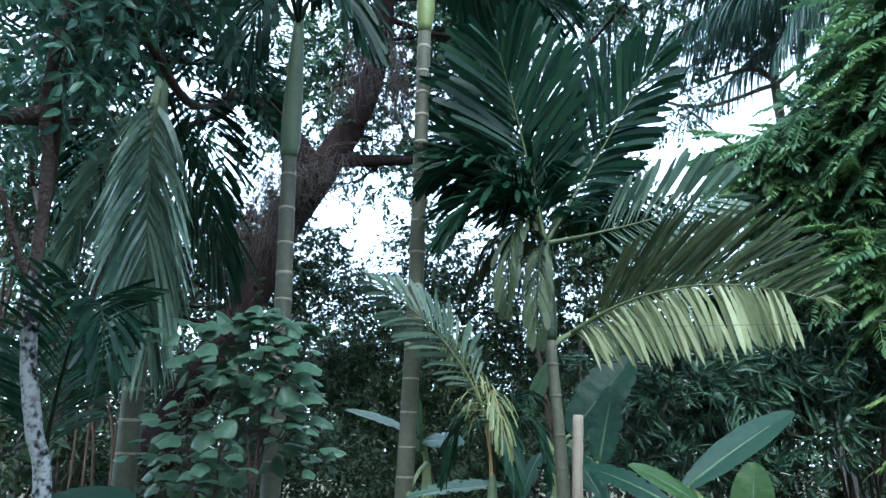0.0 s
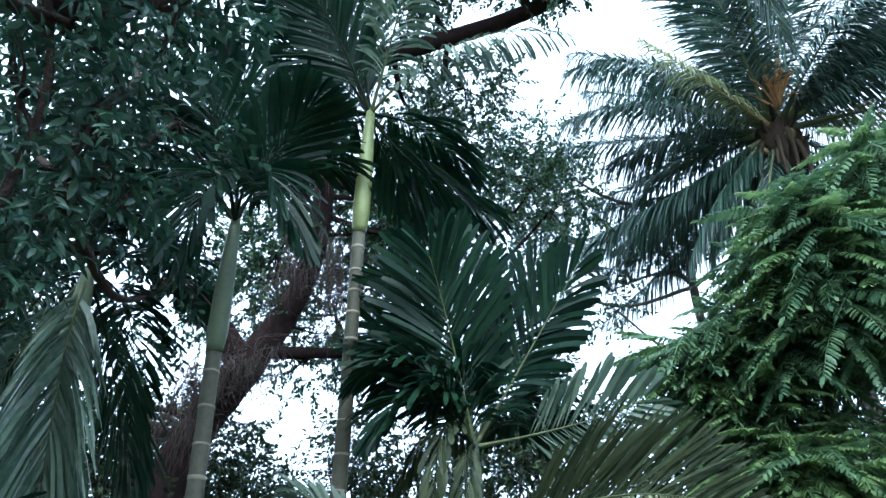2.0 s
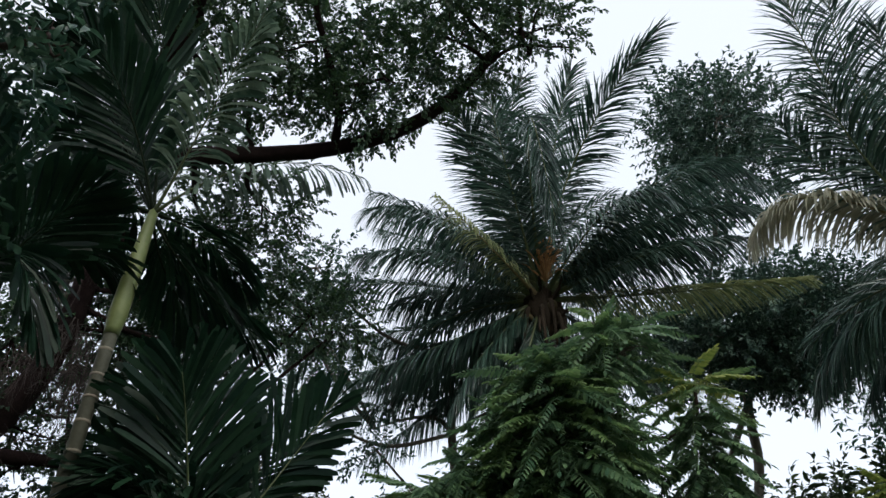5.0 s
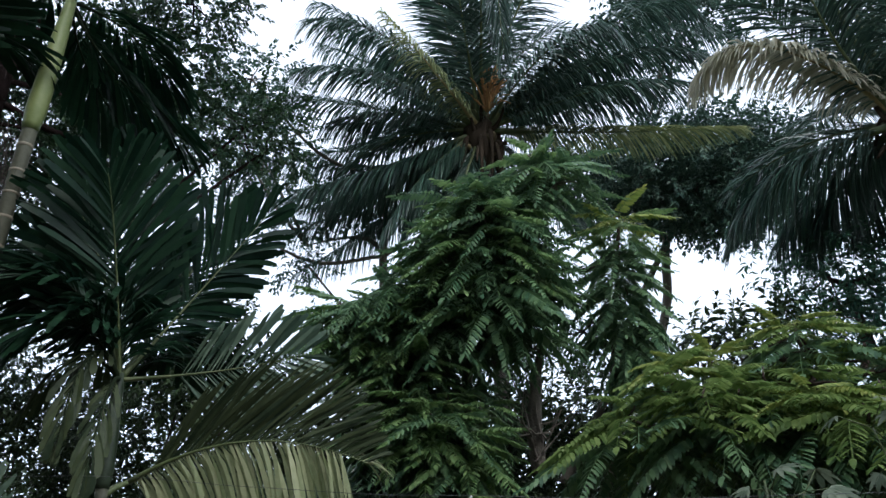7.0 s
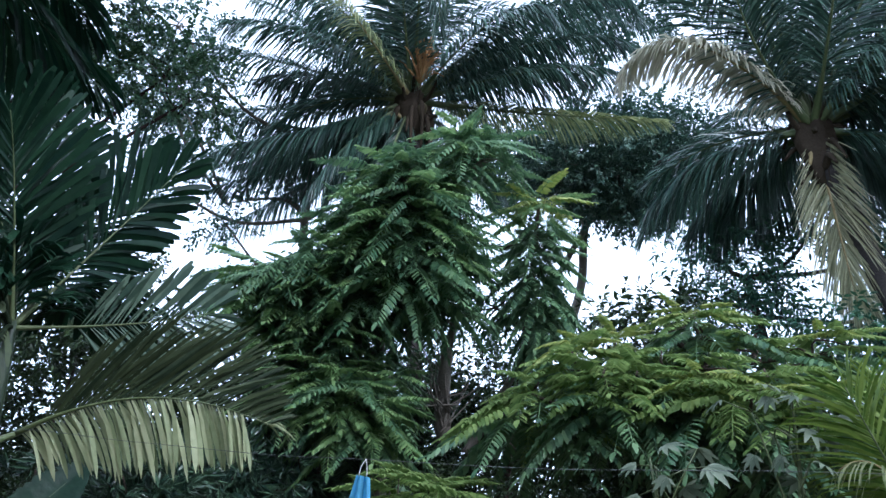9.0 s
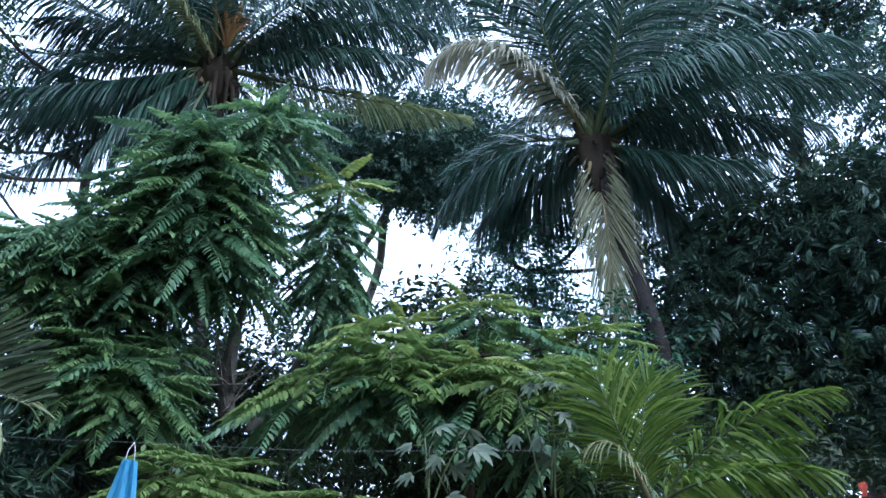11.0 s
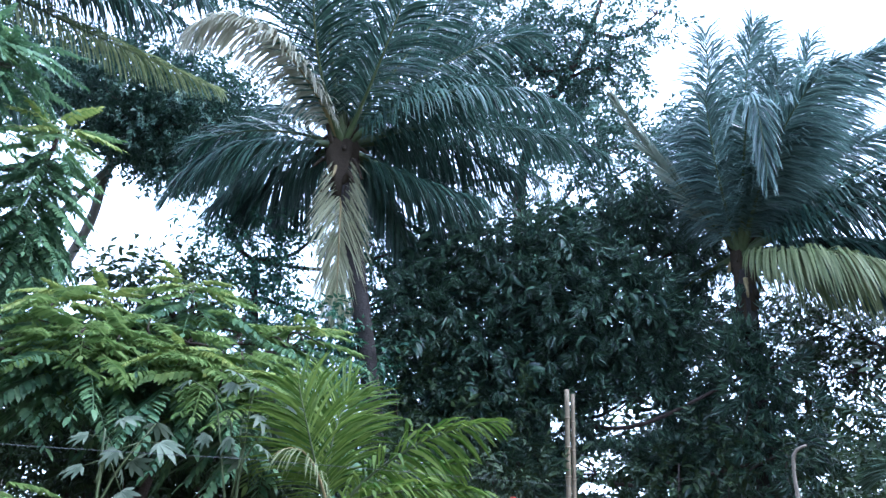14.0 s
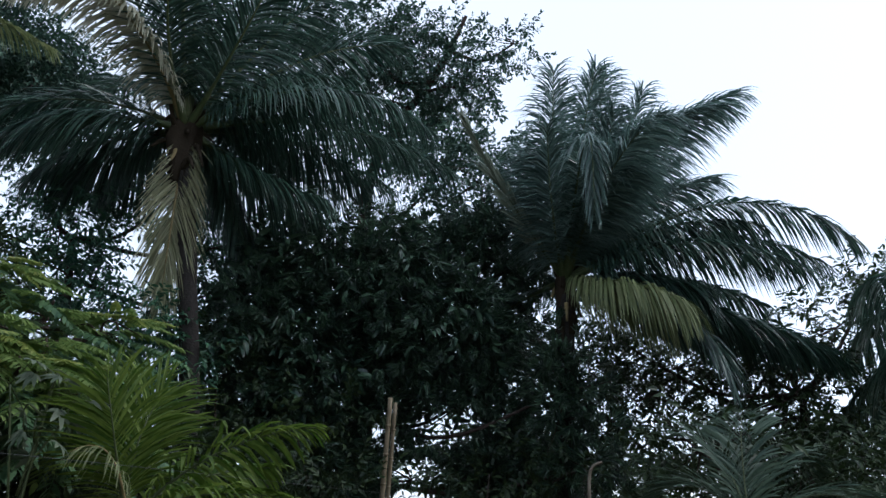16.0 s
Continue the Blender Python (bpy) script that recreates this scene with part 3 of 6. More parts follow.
B_UP = [
    ((-27.8, 44.4, 11.63), (-29.7, 52.9, 11.93)), ((-30.0, 45.1, 12.23), (-34.6, 51.7, 12.53)),
    ((-24.9, 37.7, 11.63), (-22.5, 43.7, 11.74)), ((-31.1, 38.3, 11.95), (-33.6, 46.3, 12.36)), ((-27.6, 37.3, 11.04), (-27.2, 44.8, 11.05)),
    ((-37.0, 37.8, 11.76), (-43.0, 42.1, 12.07)), ((-34.1, 37.3, 10.95), (-37.4, 44.1, 10.86)), ((-40.5, 36.6, 12.46), (-49.3, 37.8, 12.98))]
B_SIDE = [
    ((-38.7, 33.9, 10.96), (-48.6, 33.8, 10.28)), ((-42.8, 31.6, 11.86), (-54.1, 28.4, 12.09)), ((-37.9, 27.2, 11.15), (-43.0, 26.0, 10.86)),
    ((-22.5, 29.1, 11.12), (-17.1, 26.0, 10.81)), ((-38.6, 30.3, 12.45), (-46.3, 27.2, 12.67)),
    ((-42.7, 34.2, 12.27), (-52.1, 31.5, 12.48))]
B_LOW = [((-25.9, 27.4, 11.82), (-21.9, 23.4, 12.01)), ((-34.7, 25.7, 11.84), (-36.7, 21.5, 11.94))]
HEART_C = (10.07, 5.07, 5.63)
C_UP = [
    ((-62.9, 28.0, 12.02), (-63.4, 36.0, 12.23)), ((-64.8, 28.1, 12.43), (-67.2, 35.8, 12.64)), ((-70.0, 29.1, 12.05), (-77.9, 31.4, 12.07)),
    ((-69.2, 24.4, 12.64), (-76.0, 26.4, 12.96)), ((-67.9, 28.0, 11.24), (-73.0, 31.7, 10.86)), ((-62.6, 25.6, 11.62), (-62.6, 32.0, 11.62)), ((-66.8, 24.8, 12.83), (-71.1, 33.7, 13.25))]
C_SIDE = [
    ((-75.9, 24.4, 12.03), (-84.9, 20.3, 12.06)), ((-72.9, 21.9, 11.43), (-81.6, 19.0, 11.26)), ((-72.6, 17.6, 12.03), (-79.3, 13.6, 12.05)),
    ((-71.2, 19.4, 12.62), (-78.1, 16.8, 12.85)), ((-72.1, 16.7, 11.22), (-75.2, 11.7, 10.83)), ((-74.2, 16.9, 12.18), (-82.8, 12.3, 12.21))]
HEART_E = (10.72, 0.01, 4.35)
E_LOW = [(302, 32, 3.39, 69), (302, 54, 3.09, 80), (306, -3, 3.22, 19), (296, 16, 3.81, 70)]

FOOT_A1, HEART_A1 = (-4.52, 3.58, 0.0), (-4.50, 3.48, 4.92)
A1_UP = [((55.7, 37.6, 6.95), (60.5, 44.4, 7.04)), ((53.3, 37.6, 7.15), (54.6, 44.6, 7.33)), ((49.7, 36.2, 6.55), (46.0, 41.2, 6.34)), ((57.1, 34.7, 7.26), (61.6, 36.6, 7.55))]
A1_SIDE = [((48.7, 35.4, 6.95), (43.1, 35.2, 7.04)), ((57.5, 32.9, 6.66), (61.1, 29.7, 6.47)), ((51.1, 34.5, 6.15), (47.3, 30.2, 5.76)), ((54.4, 33.4, 6.06), (56.2, 27.9, 5.57))]
FOOT_A2, HEART_A2 = (-4.40, 4.82, 0.0), (-3.74, 4.24, 6.33)
A2_UP = [((46.7, 46.4, 7.6), (53.3, 50.1, 7.6)), ((44.1, 47.6, 8.0), (48.4, 54.7, 8.28)), ((45.5, 42.4, 8.11), (50.5, 43.8, 8.41))]
A2_SIDE = [((36.0, 39.0, 7.81), (32.1, 36.0, 7.91)), ((36.8, 36.3, 7.32), (29.8, 32.6, 7.21)), ((46.4, 39.0, 7.62), (50.2, 34.4, 7.63))]
FOOT_A3, HEART_A3 = (-2.96, 4.99, 0.0), (-3.03, 4.92, 3.14)
A3_UP = [
    ((34.7, 23.1, 6.36), (39.5, 29.0, 6.35)), ((32.9, 25.4, 6.65), (33.4, 32.9, 6.82)), ((34.0, 25.0, 6.0), (36.2, 30.9, 5.9)),
    ((35.9, 21.6, 6.44), (41.8, 23.4, 6.65))]
A3_RIGHT = [((25.6, 23.9, 6.33), (21.8, 29.2, 6.5)), ((27.9, 23.3, 6.7), (24.9, 30.7, 6.9))]
A3_SIDE = [((35.9, 20.7, 6.05), (40.5, 19.8, 5.96)), ((35.3, 18.5, 5.85), (38.5, 16.3, 5.56)), ((27.1, 18.5, 6.43), (24.2, 15.4, 6.53))]
A3_OLD = [((33.9, 16.4, 5.75), (34.7, 10.3, 5.37)), ((32.2, 13.8, 5.66), (32.6, 8.2, 5.27)), ((34.7, 16.0, 6.26), (37.2, 12.1, 6.27))]
HEART_A5, FOOT_A5 = (-4.99, 2.63, 4.16), (-5.12, 2.84, 0.0)
A5_FRONDS = [(77, 27, 2.79, 103), (43, 27, 2.62, 95), (88, 48, 2.38, 88), (28, 52, 2.11, 80), (75, 65, 1.99, 10), (112, 55, 1.88, 42), (13, 67, 2.06, 19)]
HEART_LOW = (-4.44, 1.97, 1.20)
LOW_FRONDS = [(253, 88, 2.05, 151), (94, 87, 1.76, 123)]
HEART_BUSH = (8.70, 2.27, 1.72)
BUSH_FRONDS = [(335, 88, 1.66, 85), (256, 69, 2.20, 108), (281, 86, 1.96, 74), (3, 73, 1.21, 106), (205, 53, 1.41, 87)]


def coconut_palm(label, heart, base_shift, fill=8, shaggy=1.0):
    """Trunk, fibrous leaf bases, stubs and the inner fronds at the back of the crown; the outer fronds are added one by one."""
    heart = Vector(heart)
    base = Vector((heart.x + base_shift[0], heart.y + base_shift[1], 0))
    palm = thing("coconut_palm", base, label, "palm tree", "coconut palms")
    line = smooth_line([base - Vector((0, 0, 0.1)), base.lerp(heart, 0.4) + Vector((base_shift[0] * 0.15, base_shift[1] * 0.15, 0)), heart - Vector((0, 0, 0.25))], 12)
    v, f = tube(line, [0.2, 0.15, 0.135, 0.13, 0.15], 14, 0.03)
    part("trunk", mesh_of("trunk", local(v, palm), f, M_COCO_TRUNK, True), palm, "grey ringed trunk")
    v, f = tube([heart + Vector((0, 0, z)) for z in (-0.9, -0.55, -0.25, 0.0, 0.25, 0.6)], [0.14] + [r * shaggy for r in (0.22, 0.3, 0.28, 0.18, 0.05)], 16, 0.2)
    part("fibre_sheath", mesh_of("fibre_sheath", local(v, palm), f, M_SHEATH, True), palm, "brown fibrous leaf bases")
    for k in range(18):  # stubs of fallen fronds and spent flower stalks
        a = 2.4 * k
        d = np.array([math.cos(a), math.sin(a), 0])
        h = np.array(heart) + (0, 0, 0.15 - 0.055 * k)
        out, tip = (0.35 + 0.25 * rng.random()) * shaggy, 0.35 - 0.035 * k + 0.2 * rng.normal()
        v, f = tube(smooth_line([h + d * 0.08, h + d * out * 0.6 + (0, 0, 0.1), h + d * out + (0, 0, tip)], 4), [0.06, 0.04, 0.018], 7, 0.1)
        part("leaf_stub", mesh_of("leaf_stub", local(v, palm), f, M_SHEATH if k % 6 else M_RACHIS_DRY, True), palm)
    back = math.degrees(math.atan2(-heart.x, heart.y))
    for k in range(fill):  # inner fronds on the far side of the crown
        turn = back + (k / max(1, fill - 1) - 0.5) * 200
        add_frond(palm, frond_line(heart, turn, 78 - 26 * (k % 4), 2.6 + 0.5 * rng.random(), 45 + 25 * rng.random()), M_COCO, M_RACHIS, **dict(COCO, leaf=0.8, leaflets=80))
    return palm


def sprig(palm, start, way, count, length, material, name, label):
    """A drooping flower spray of thin strands."""
    bits = []
    way = np.array(way, float)
    for k in range(count):
        d = way + rng.normal(size=3) * 0.22
        p = np.array(start) + d * length * 0.5
        bits.append(tube(smooth_line([start, p, p + d * length * 0.35 - np.array([0, 0, 0.25 * length])], 4), [0.022, 0.018, 0.01], 5))
    v, f = joined(bits)
    return part(name, mesh_of(name, local(v, palm), f, material, True), palm, label)


def areca_palm(label, foot, heart, radius, shaft, shaft_mat, group="areca palms", bow=(0.03, 0.02), ring_mat=None):
    """An areca palm's ringed trunk and the smooth crownshaft of that length under its heart; its fronds are added one by one."""
    heart, foot = Vector(heart), Vector(foot)
    palm = thing("areca_palm", (foot.x, foot.y, 0), label, "palm tree", group)
    top = heart - (heart - foot).normalized() * shaft
    line = smooth_line([foot - Vector((0, 0, 0.1)), foot.lerp(top, 0.5) + Vector((*bow, 0)), top], 10)
    ringed_trunk(palm, line, radius, mat_trunk=M_ARECA_TRUNK, ring_mat=ring_mat or M_RING)
    v, f = tube(smooth_line([top - (heart - foot).normalized() * 0.02, top.lerp(heart, 0.2), top.lerp(heart, 0.6), heart + Vector((0, 0, 0.05))], 4), [radius * 0.95, radius * 1.22, radius * 1.15, radius * 0.95, radius * 0.6], 14)
    part("crownshaft", mesh_of("crownshaft", local(v, palm), f, shaft_mat, True), palm, "smooth green crownshaft")
    return palm


def arcs(palm, heart, rows, leaf_mat, rib_mat, label="", twins=0.0, reach=1.0, **spec):
    """Fronds by their middles and tips; twins: how far behind each one a second, shorter frond grows."""
    for mid, tip in rows:
        add_frond(palm, arc(heart, mid, tip, reach=reach), leaf_mat, rib_mat, label, **spec)
        if twins:
            b, r = 2.2 * rng.normal(), 1.5 * rng.normal() - 0.8
            add_frond(palm, arc(heart, (mid[0] + b, mid[1] + r, mid[2] + twins), (tip[0] + 1.6 * b, tip[1] + 1.6 * r, tip[2] + 1.5 * twins), reach=0.84), leaf_mat, rib_mat, label, **spec)


def bends(palm, heart, rows, leaf_mat, rib_mat, label="", **spec):
    for row in rows:
        add_frond(palm, frond_line(heart, *row), leaf_mat, rib_mat, label, **spec)


# ---- ground ----
g = bmesh.new()
bmesh.ops.create_grid(g, x_segments=120, y_segments=120, size=1.0)
for vert in g.verts:
    x, y = vert.co.x, vert.co.y
    vert.co.x, vert.co.y = math.copysign(abs(x) ** 3, x) * 600 + x * 12, math.copysign(abs(y) ** 3, y) * 600 + y * 12
    vert.co.z = -0.08 + 0.08 * noise.noise((vert.co.x * 0.4, vert.co.y * 0.4, 0)) if abs(x) < 0.6 and abs(y) < 0.6 else -0.08
me = bpy.data.meshes.new("ground")
g.to_mesh(me)
g.free()
me.materials.append(M_GROUND)
tagged(new("ground", me), "dark soil ground covered with leaf litter", "ground", kind="structure")

# unseen plain wall added behind the viewing spot to shade the near plants
M_PLASTER = mat("weathered_plaster", (0.3, 0.29, 0.27), (0.42, 0.41, 0.38), 0.9, 2, 0.2, 0, False)
wl = bmesh.new()
bmesh.ops.create_cube(wl, size=1.0, matrix=Matrix.Translation((0, -2.6, 3.65)) @ Matrix.Diagonal((18, 0.25, 7.5, 1)))
bmesh.ops.bevel(wl, geom=wl.edges[:], offset=0.03, segments=2, affect="EDGES")
me = bpy.data.meshes.new("shade_wall")
wl.to_mesh(me)
wl.free()
me.materials.append(M_PLASTER)
tagged(new("shade_wall", me), "unseen plain plaster wall added to cut skylight from behind", "wall", kind="structure")

# ---- palms in their places ----
palm_a = coconut_palm("tall coconut palm with an orange flower spray among dark fronds", HEART_A, (0.25, 0.3), 8, 1.05)
arcs(palm_a, HEART_A, A_UP, M_COCO, M_RACHIS, **dict(UP, leaf=0.95, leaflets=200, forward=42, wide=0.038, twist=46, ragged=0.15, gaps=0.03))
arcs(palm_a, HEART_A, A_BENT, M_COCO, M_RACHIS, "frond bent over in front of the crown", **dict(COCO, droop=1.2, face=0.5))
arcs(palm_a, HEART_A, A_SIDE, M_COCO, M_RACHIS, twins=0.9, **dict(SIDE, wide=0.036))
arcs(palm_a, HEART_A, A_LOW, M_COCO, M_RACHIS, twins=0.7, **LOW)
arcs(palm_a, HEART_A, A_HANGING, M_COCO, M_RACHIS, "dark frond with a dense fringe of hanging leaflets", **dict(LOW, leaflets=190, leaf=0.95, wide=0.036, gaps=0.0))
for k in range(12):  # stalk bases of shed fronds that still hang round the top of the trunk
    a = 2.4 * k + 0.5
    d, h = np.array([math.cos(a), math.sin(a), 0]), np.array(HEART_A) - (0, 0, 0.1 + 0.03 * k)
    v, f = tube(smooth_line([h + d * 0.12, h + d * 0.36 + (0, 0, -0.15), h + d * (0.3 + 0.2 * rng.random()) + (0, 0, -0.65 - 0.5 * rng.random())], 5), [0.075, 0.05, 0.02], 7, 0.12)
    part("old_stalk", mesh_of("old_stalk", local(v, palm_a), f, M_SHEATH if k % 3 else M_DEAD, True), palm_a, "brown hanging stalk base")
arcs(palm_a, HEART_A, [((-9.2, 34.4, 13.78), (-19.5, 32.8, 13.78))], M_COCO_YELLOW, M_RACHIS, "long yellowing frond", **dict(COCO, droop=1.3, leaf=0.65, face=0.5, twist=25))
arcs(palm_a, HEART_A, [((8.9, 41.1, 13.18), (13.5, 44.6, 12.38))], M_COCO_YELLOW, M_RACHIS_DRY, "browned old frond", **dict(SIDE, leaf=0.7, gaps=0.3))
h = Vector(HEART_A)
sprig(palm_a, h + Vector((0.15, -0.45, 0.1)), (0.12, -0.3, 0.9), 70, 0.9, M_FLOWER, "flower_spray", "orange flower spray")
for k in range(2):
    a = 1.3 * k - 0.6
    p = h + Vector((math.cos(a) * 0.24, math.sin(a) * 0.24 - 0.1, -0.32 - 0.1 * (k % 2)))
    nv, nf = tube([p + Vector((0, 0, z)) for z in (0.11, 0.08, 0.0, -0.09, -0.13)], [0.03, 0.075, 0.1, 0.07, 0.01], 10, 0.03)
    part("coconut", mesh_of("coconut", local(nv, palm_a), nf, M_NUT, True), palm_a)

palm_b = coconut_palm("coconut palm with a bent dry frond and a hanging yellow frond", HEART_B, (0.95, -0.15), 8, 0.75)
arcs(palm_b, HEART_B, B_UP, M_COCO, M_RACHIS, **UP)
arcs(palm_b, HEART_B, B_SIDE, M_COCO, M_RACHIS, twins=0.7, **SIDE)
arcs(palm_b, HEART_B, B_LOW, M_COCO, M_RACHIS, twins=0.6, **LOW)
arcs(palm_b, HEART_B, [((-22.7, 37.7, 10.96), (-16.0, 36.1, 10.85))], M_COCO_DRY, M_RACHIS_DRY, "dry tan frond bent over", **dict(COCO, droop=1.6, lift=0.0, leaf=0.75, forward=34, wide=0.045, face=0.4, twist=25))
arcs(palm_b, HEART_B, [((-30.7, 22.4, 10.73), (-30.8, 17.0, 10.52))], M_COCO_DEAD, M_RACHIS_DRY, "dead yellow frond hanging down", **dict(COCO, leaflets=220, leaf=1.1, wide=0.021, droop=0.4, lift=0.25, gaps=0.04, forward=52, petiole=0.03, face=0.9, ragged=0.28, twist=40))

palm_c = coconut_palm("shorter coconut palm with upright fronds coloured pale for haze", HEART_C, (0.0, 0.2), 5, 0.5)
arcs(palm_c, HEART_C, C_UP, M_COCO_HAZE, M_RACHIS, twins=0.35, **dict(UP, leaflets=210, droop=1.0, lift=0.1, face=0.55, wide=0.029, leaf=0.92, ragged=0.12, gaps=0.01, twist=42, forward=40))
arcs(palm_c, HEART_C, [((-65.9, 30.4, 10.93), (-66.3, 25.0, 10.23))], M_COCO_HAZE, M_RACHIS, "frond bent over towards the clearing", **dict(COCO, droop=1.6, face=0.6, leaf=0.75, wide=0.034))
arcs(palm_c, HEART_C, C_SIDE, M_COCO, M_RACHIS, twins=0.4, **dict(SIDE, droop=1.9, face=0.3, leaf=0.95, wide=0.035))
arcs(palm_c, HEART_C, [((-58.6, 26.9, 11.64), (-55.0, 32.8, 11.43))], M_COCO_OLD, M_RACHIS, "withered pale frond folded along its stalk", **dict(COCO, leaflets=70, leaf=0.55, wide=0.06, forward=70, lift=0.0, droop=0.2, rib=0.014, face=0.8))
arcs(palm_c, HEART_C, [((-68.9, 19.3, 10.99), (-73.4, 17.2, 10.71))], M_COCO_YELLOW, M_RACHIS, "bent pale frond", **dict(COCO, droop=2.6, leaf=1.05, wide=0.036, petiole=0.1, lift=0.1, forward=10, face=0.5, bow=50))
palm_e = coconut_palm("coconut palm at the edge with low spreading fronds", HEART_E, (0.2, 0.0), 0)
bends(palm_e, HEART_E, E_LOW, M_COCO, M_RACHIS, **LOW)

palm = areca_palm("areca palm with a thick green crownshaft and dark spreading fronds", FOOT_A1, HEART_A1, 0.068, 1.15, M_ARECA_SHAFT)
arcs(palm, HEART_A1, A1_UP, M_ARECA, M_RACHIS_SHADED, reach=0.86, **ARECA_UP)
arcs(palm, HEART_A1, A1_SIDE, M_ARECA, M_RACHIS_SHADED, **dict(ARECA, droop=0.7))
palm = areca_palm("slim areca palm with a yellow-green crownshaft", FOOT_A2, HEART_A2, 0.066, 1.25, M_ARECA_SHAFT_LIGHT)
arcs(palm, HEART_A2, A2_UP, M_ARECA, M_RACHIS_SHADED, twins=0.3, **dict(ARECA_UP, leaflets=50, leaf=0.75))
arcs(palm, HEART_A2, A2_SIDE, M_ARECA, M_RACHIS_SHADED, twins=0.3, **dict(ARECA, droop=0.8))
arcs(palm, HEART_A2, [((39.1, 47.9, 7.41), (35.9, 56.4, 7.3))], M_HANG, M_RACHIS, "upright frond with pale leaflets", **dict(ARECA, droop=0.9, face=0.5, leaf=0.55))
arcs(palm, HEART_A2, [((31.6, 45.7, 7.31), (18.9, 45.0, 7.19))], M_ARECA_PALE, M_RACHIS, "level frond with a comb of pale hanging leaflets", reach=0.9, **dict(ARECA, leaf=0.48, droop=2.2, wide=0.045, leaflets=40))

palm_young = areca_palm("young areca palm with broad dark fronds and pale lower fronds", FOOT_A3, HEART_A3, 0.05, 0.75, M_SHAFT_SHADED, ring_mat=M_ARECA_TRUNK)
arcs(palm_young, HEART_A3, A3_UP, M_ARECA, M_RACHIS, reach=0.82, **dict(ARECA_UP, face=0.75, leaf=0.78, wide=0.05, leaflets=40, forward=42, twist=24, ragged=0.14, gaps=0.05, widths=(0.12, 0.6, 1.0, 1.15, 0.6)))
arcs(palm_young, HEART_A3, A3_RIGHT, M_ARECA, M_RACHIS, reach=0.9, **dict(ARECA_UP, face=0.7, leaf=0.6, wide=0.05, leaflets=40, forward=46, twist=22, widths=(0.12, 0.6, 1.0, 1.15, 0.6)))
arcs(palm_young, HEART_A3, A3_SIDE, M_ARECA, M_RACHIS_SHADED, twins=0.25, **dict(ARECA, leaf=0.6, droop=0.8))
arcs(palm_young, HEART_A3, A3_OLD, M_ARECA_OLIVE, M_RACHIS_SHADED, "short drooping old frond", **dict(ARECA, leaf=0.36, wide=0.045, droop=1.6, leaflets=24, gaps=0.2))
arcs(palm_young, HEART_A3, [((23.8, 16.4, 6.0), (18.7, 17.8, 5.98))], M_ARECA_PALE, M_RACHIS, "pale green side frond", **dict(ARECA, leaf=0.56, wide=0.05, droop=0.05, face=1.0, lift=0.1, forward=36, leaflets=34, petiole=0.3))
big = dict(ARECA, leaflets=84, gaps=0.0, petiole=0.02, widths=(0.3, 0.8, 1.0, 0.8, 0.1))
big_heart = np.array(spot(29.8, 8.1, 5.94))
big_line = arc(big_heart, (21.4, 11.3, 5.55), (11.5, 9.2, 5.42))
# upper leaflets take the darker olive, painted as the side in less light
big_frond = add_frond(palm_young, big_line, M_ARECA_OLIVE, M_RACHIS, "large olive arching frond with hanging leaflets", **dict(big, only=1, face=1.0, leaf=1.15, taper=0.62, petiole=0.1, wide=0.028, droop=0.1, lift=0.1, forward=60, bow=-22, twist=18))
joint = Vector(FOOT_A3).lerp(Vector(HEART_A3), (big_heart[2] - 0.12) / HEART_A3[2])
v, f = tube(smooth_line([joint, joint.lerp(Vector(big_heart), 0.5) + Vector((0, 0, 0.01)), Vector(big_heart)], 4), [0.03, 0.024, 0.02], 7)
part("petiole", mesh_of("petiole", local(v, palm_young), f, M_RACHIS, True), palm_young)
leaves, ribs = frond(big_line, **dict(big, only=-1, face=0.7, leaf=0.54, wide=0.036, droop=0.95, lift=0.0, forward=16, ragged=0.22))
part("hanging_fringe", mesh_of("hanging_fringe", local(leaves[0], palm_young), leaves[1], M_ARECA_STRAW_LIT), big_frond, "straw-green hanging leaflets, brightened as the lit side")

heart_4 = spot(35.8, -2.6, 5.62)
palm = areca_palm("small areca palm with an arching frond and withered leaves", (heart_4.x, heart_4.y, 0), heart_4, 0.035, 0.25, M_ARECA_SHAFT)
small = dict(ARECA, leaflets=40, leaf=0.36, wide=0.03, droop=0.35, face=0.8, petiole=0.38)
arcs(palm, heart_4, [((37.8, 5.1, 5.62), (44.7, 11.6, 5.61))], M_ARECA_PALE, M_RACHIS, "arching frond with grey-green leaflets", **small)
arcs(palm, heart_4, [((36.0, 3.8, 5.51), (34.8, -0.2, 5.42)), ((36.9, 3.9, 5.72), (38.9, 7.6, 5.71))], M_COCO_YELLOW, M_RACHIS_DRY, "withered yellow frond", **dict(small, gaps=0.3, droop=1.6, wide=0.018, leaf=0.3, face=0.2))
arcs(palm, heart_4, [((37.5, 2.2, 5.72), (39.1, -2.2, 5.73)), ((35.5, 2.2, 5.52), (34.1, -2.6, 5.42)), ((33.3, 1.9, 5.71), (32.0, -2.1, 5.61)), ((34.4, 2.7, 5.81), (32.4, 3.6, 5.91))], M_ARECA, M_RACHIS_SHADED, **dict(small, droop=1.2, leaf=0.26, wide=0.022, face=0.3))
palm = areca_palm("old areca palm with a big frond hanging beside its ringed trunk", FOOT_A5, HEART_A5, 0.075, 0.8, M_ARECA_SHAFT)
bends(palm, HEART_A5, A5_FRONDS, M_ARECA, M_RACHIS_SHADED, **ARECA)
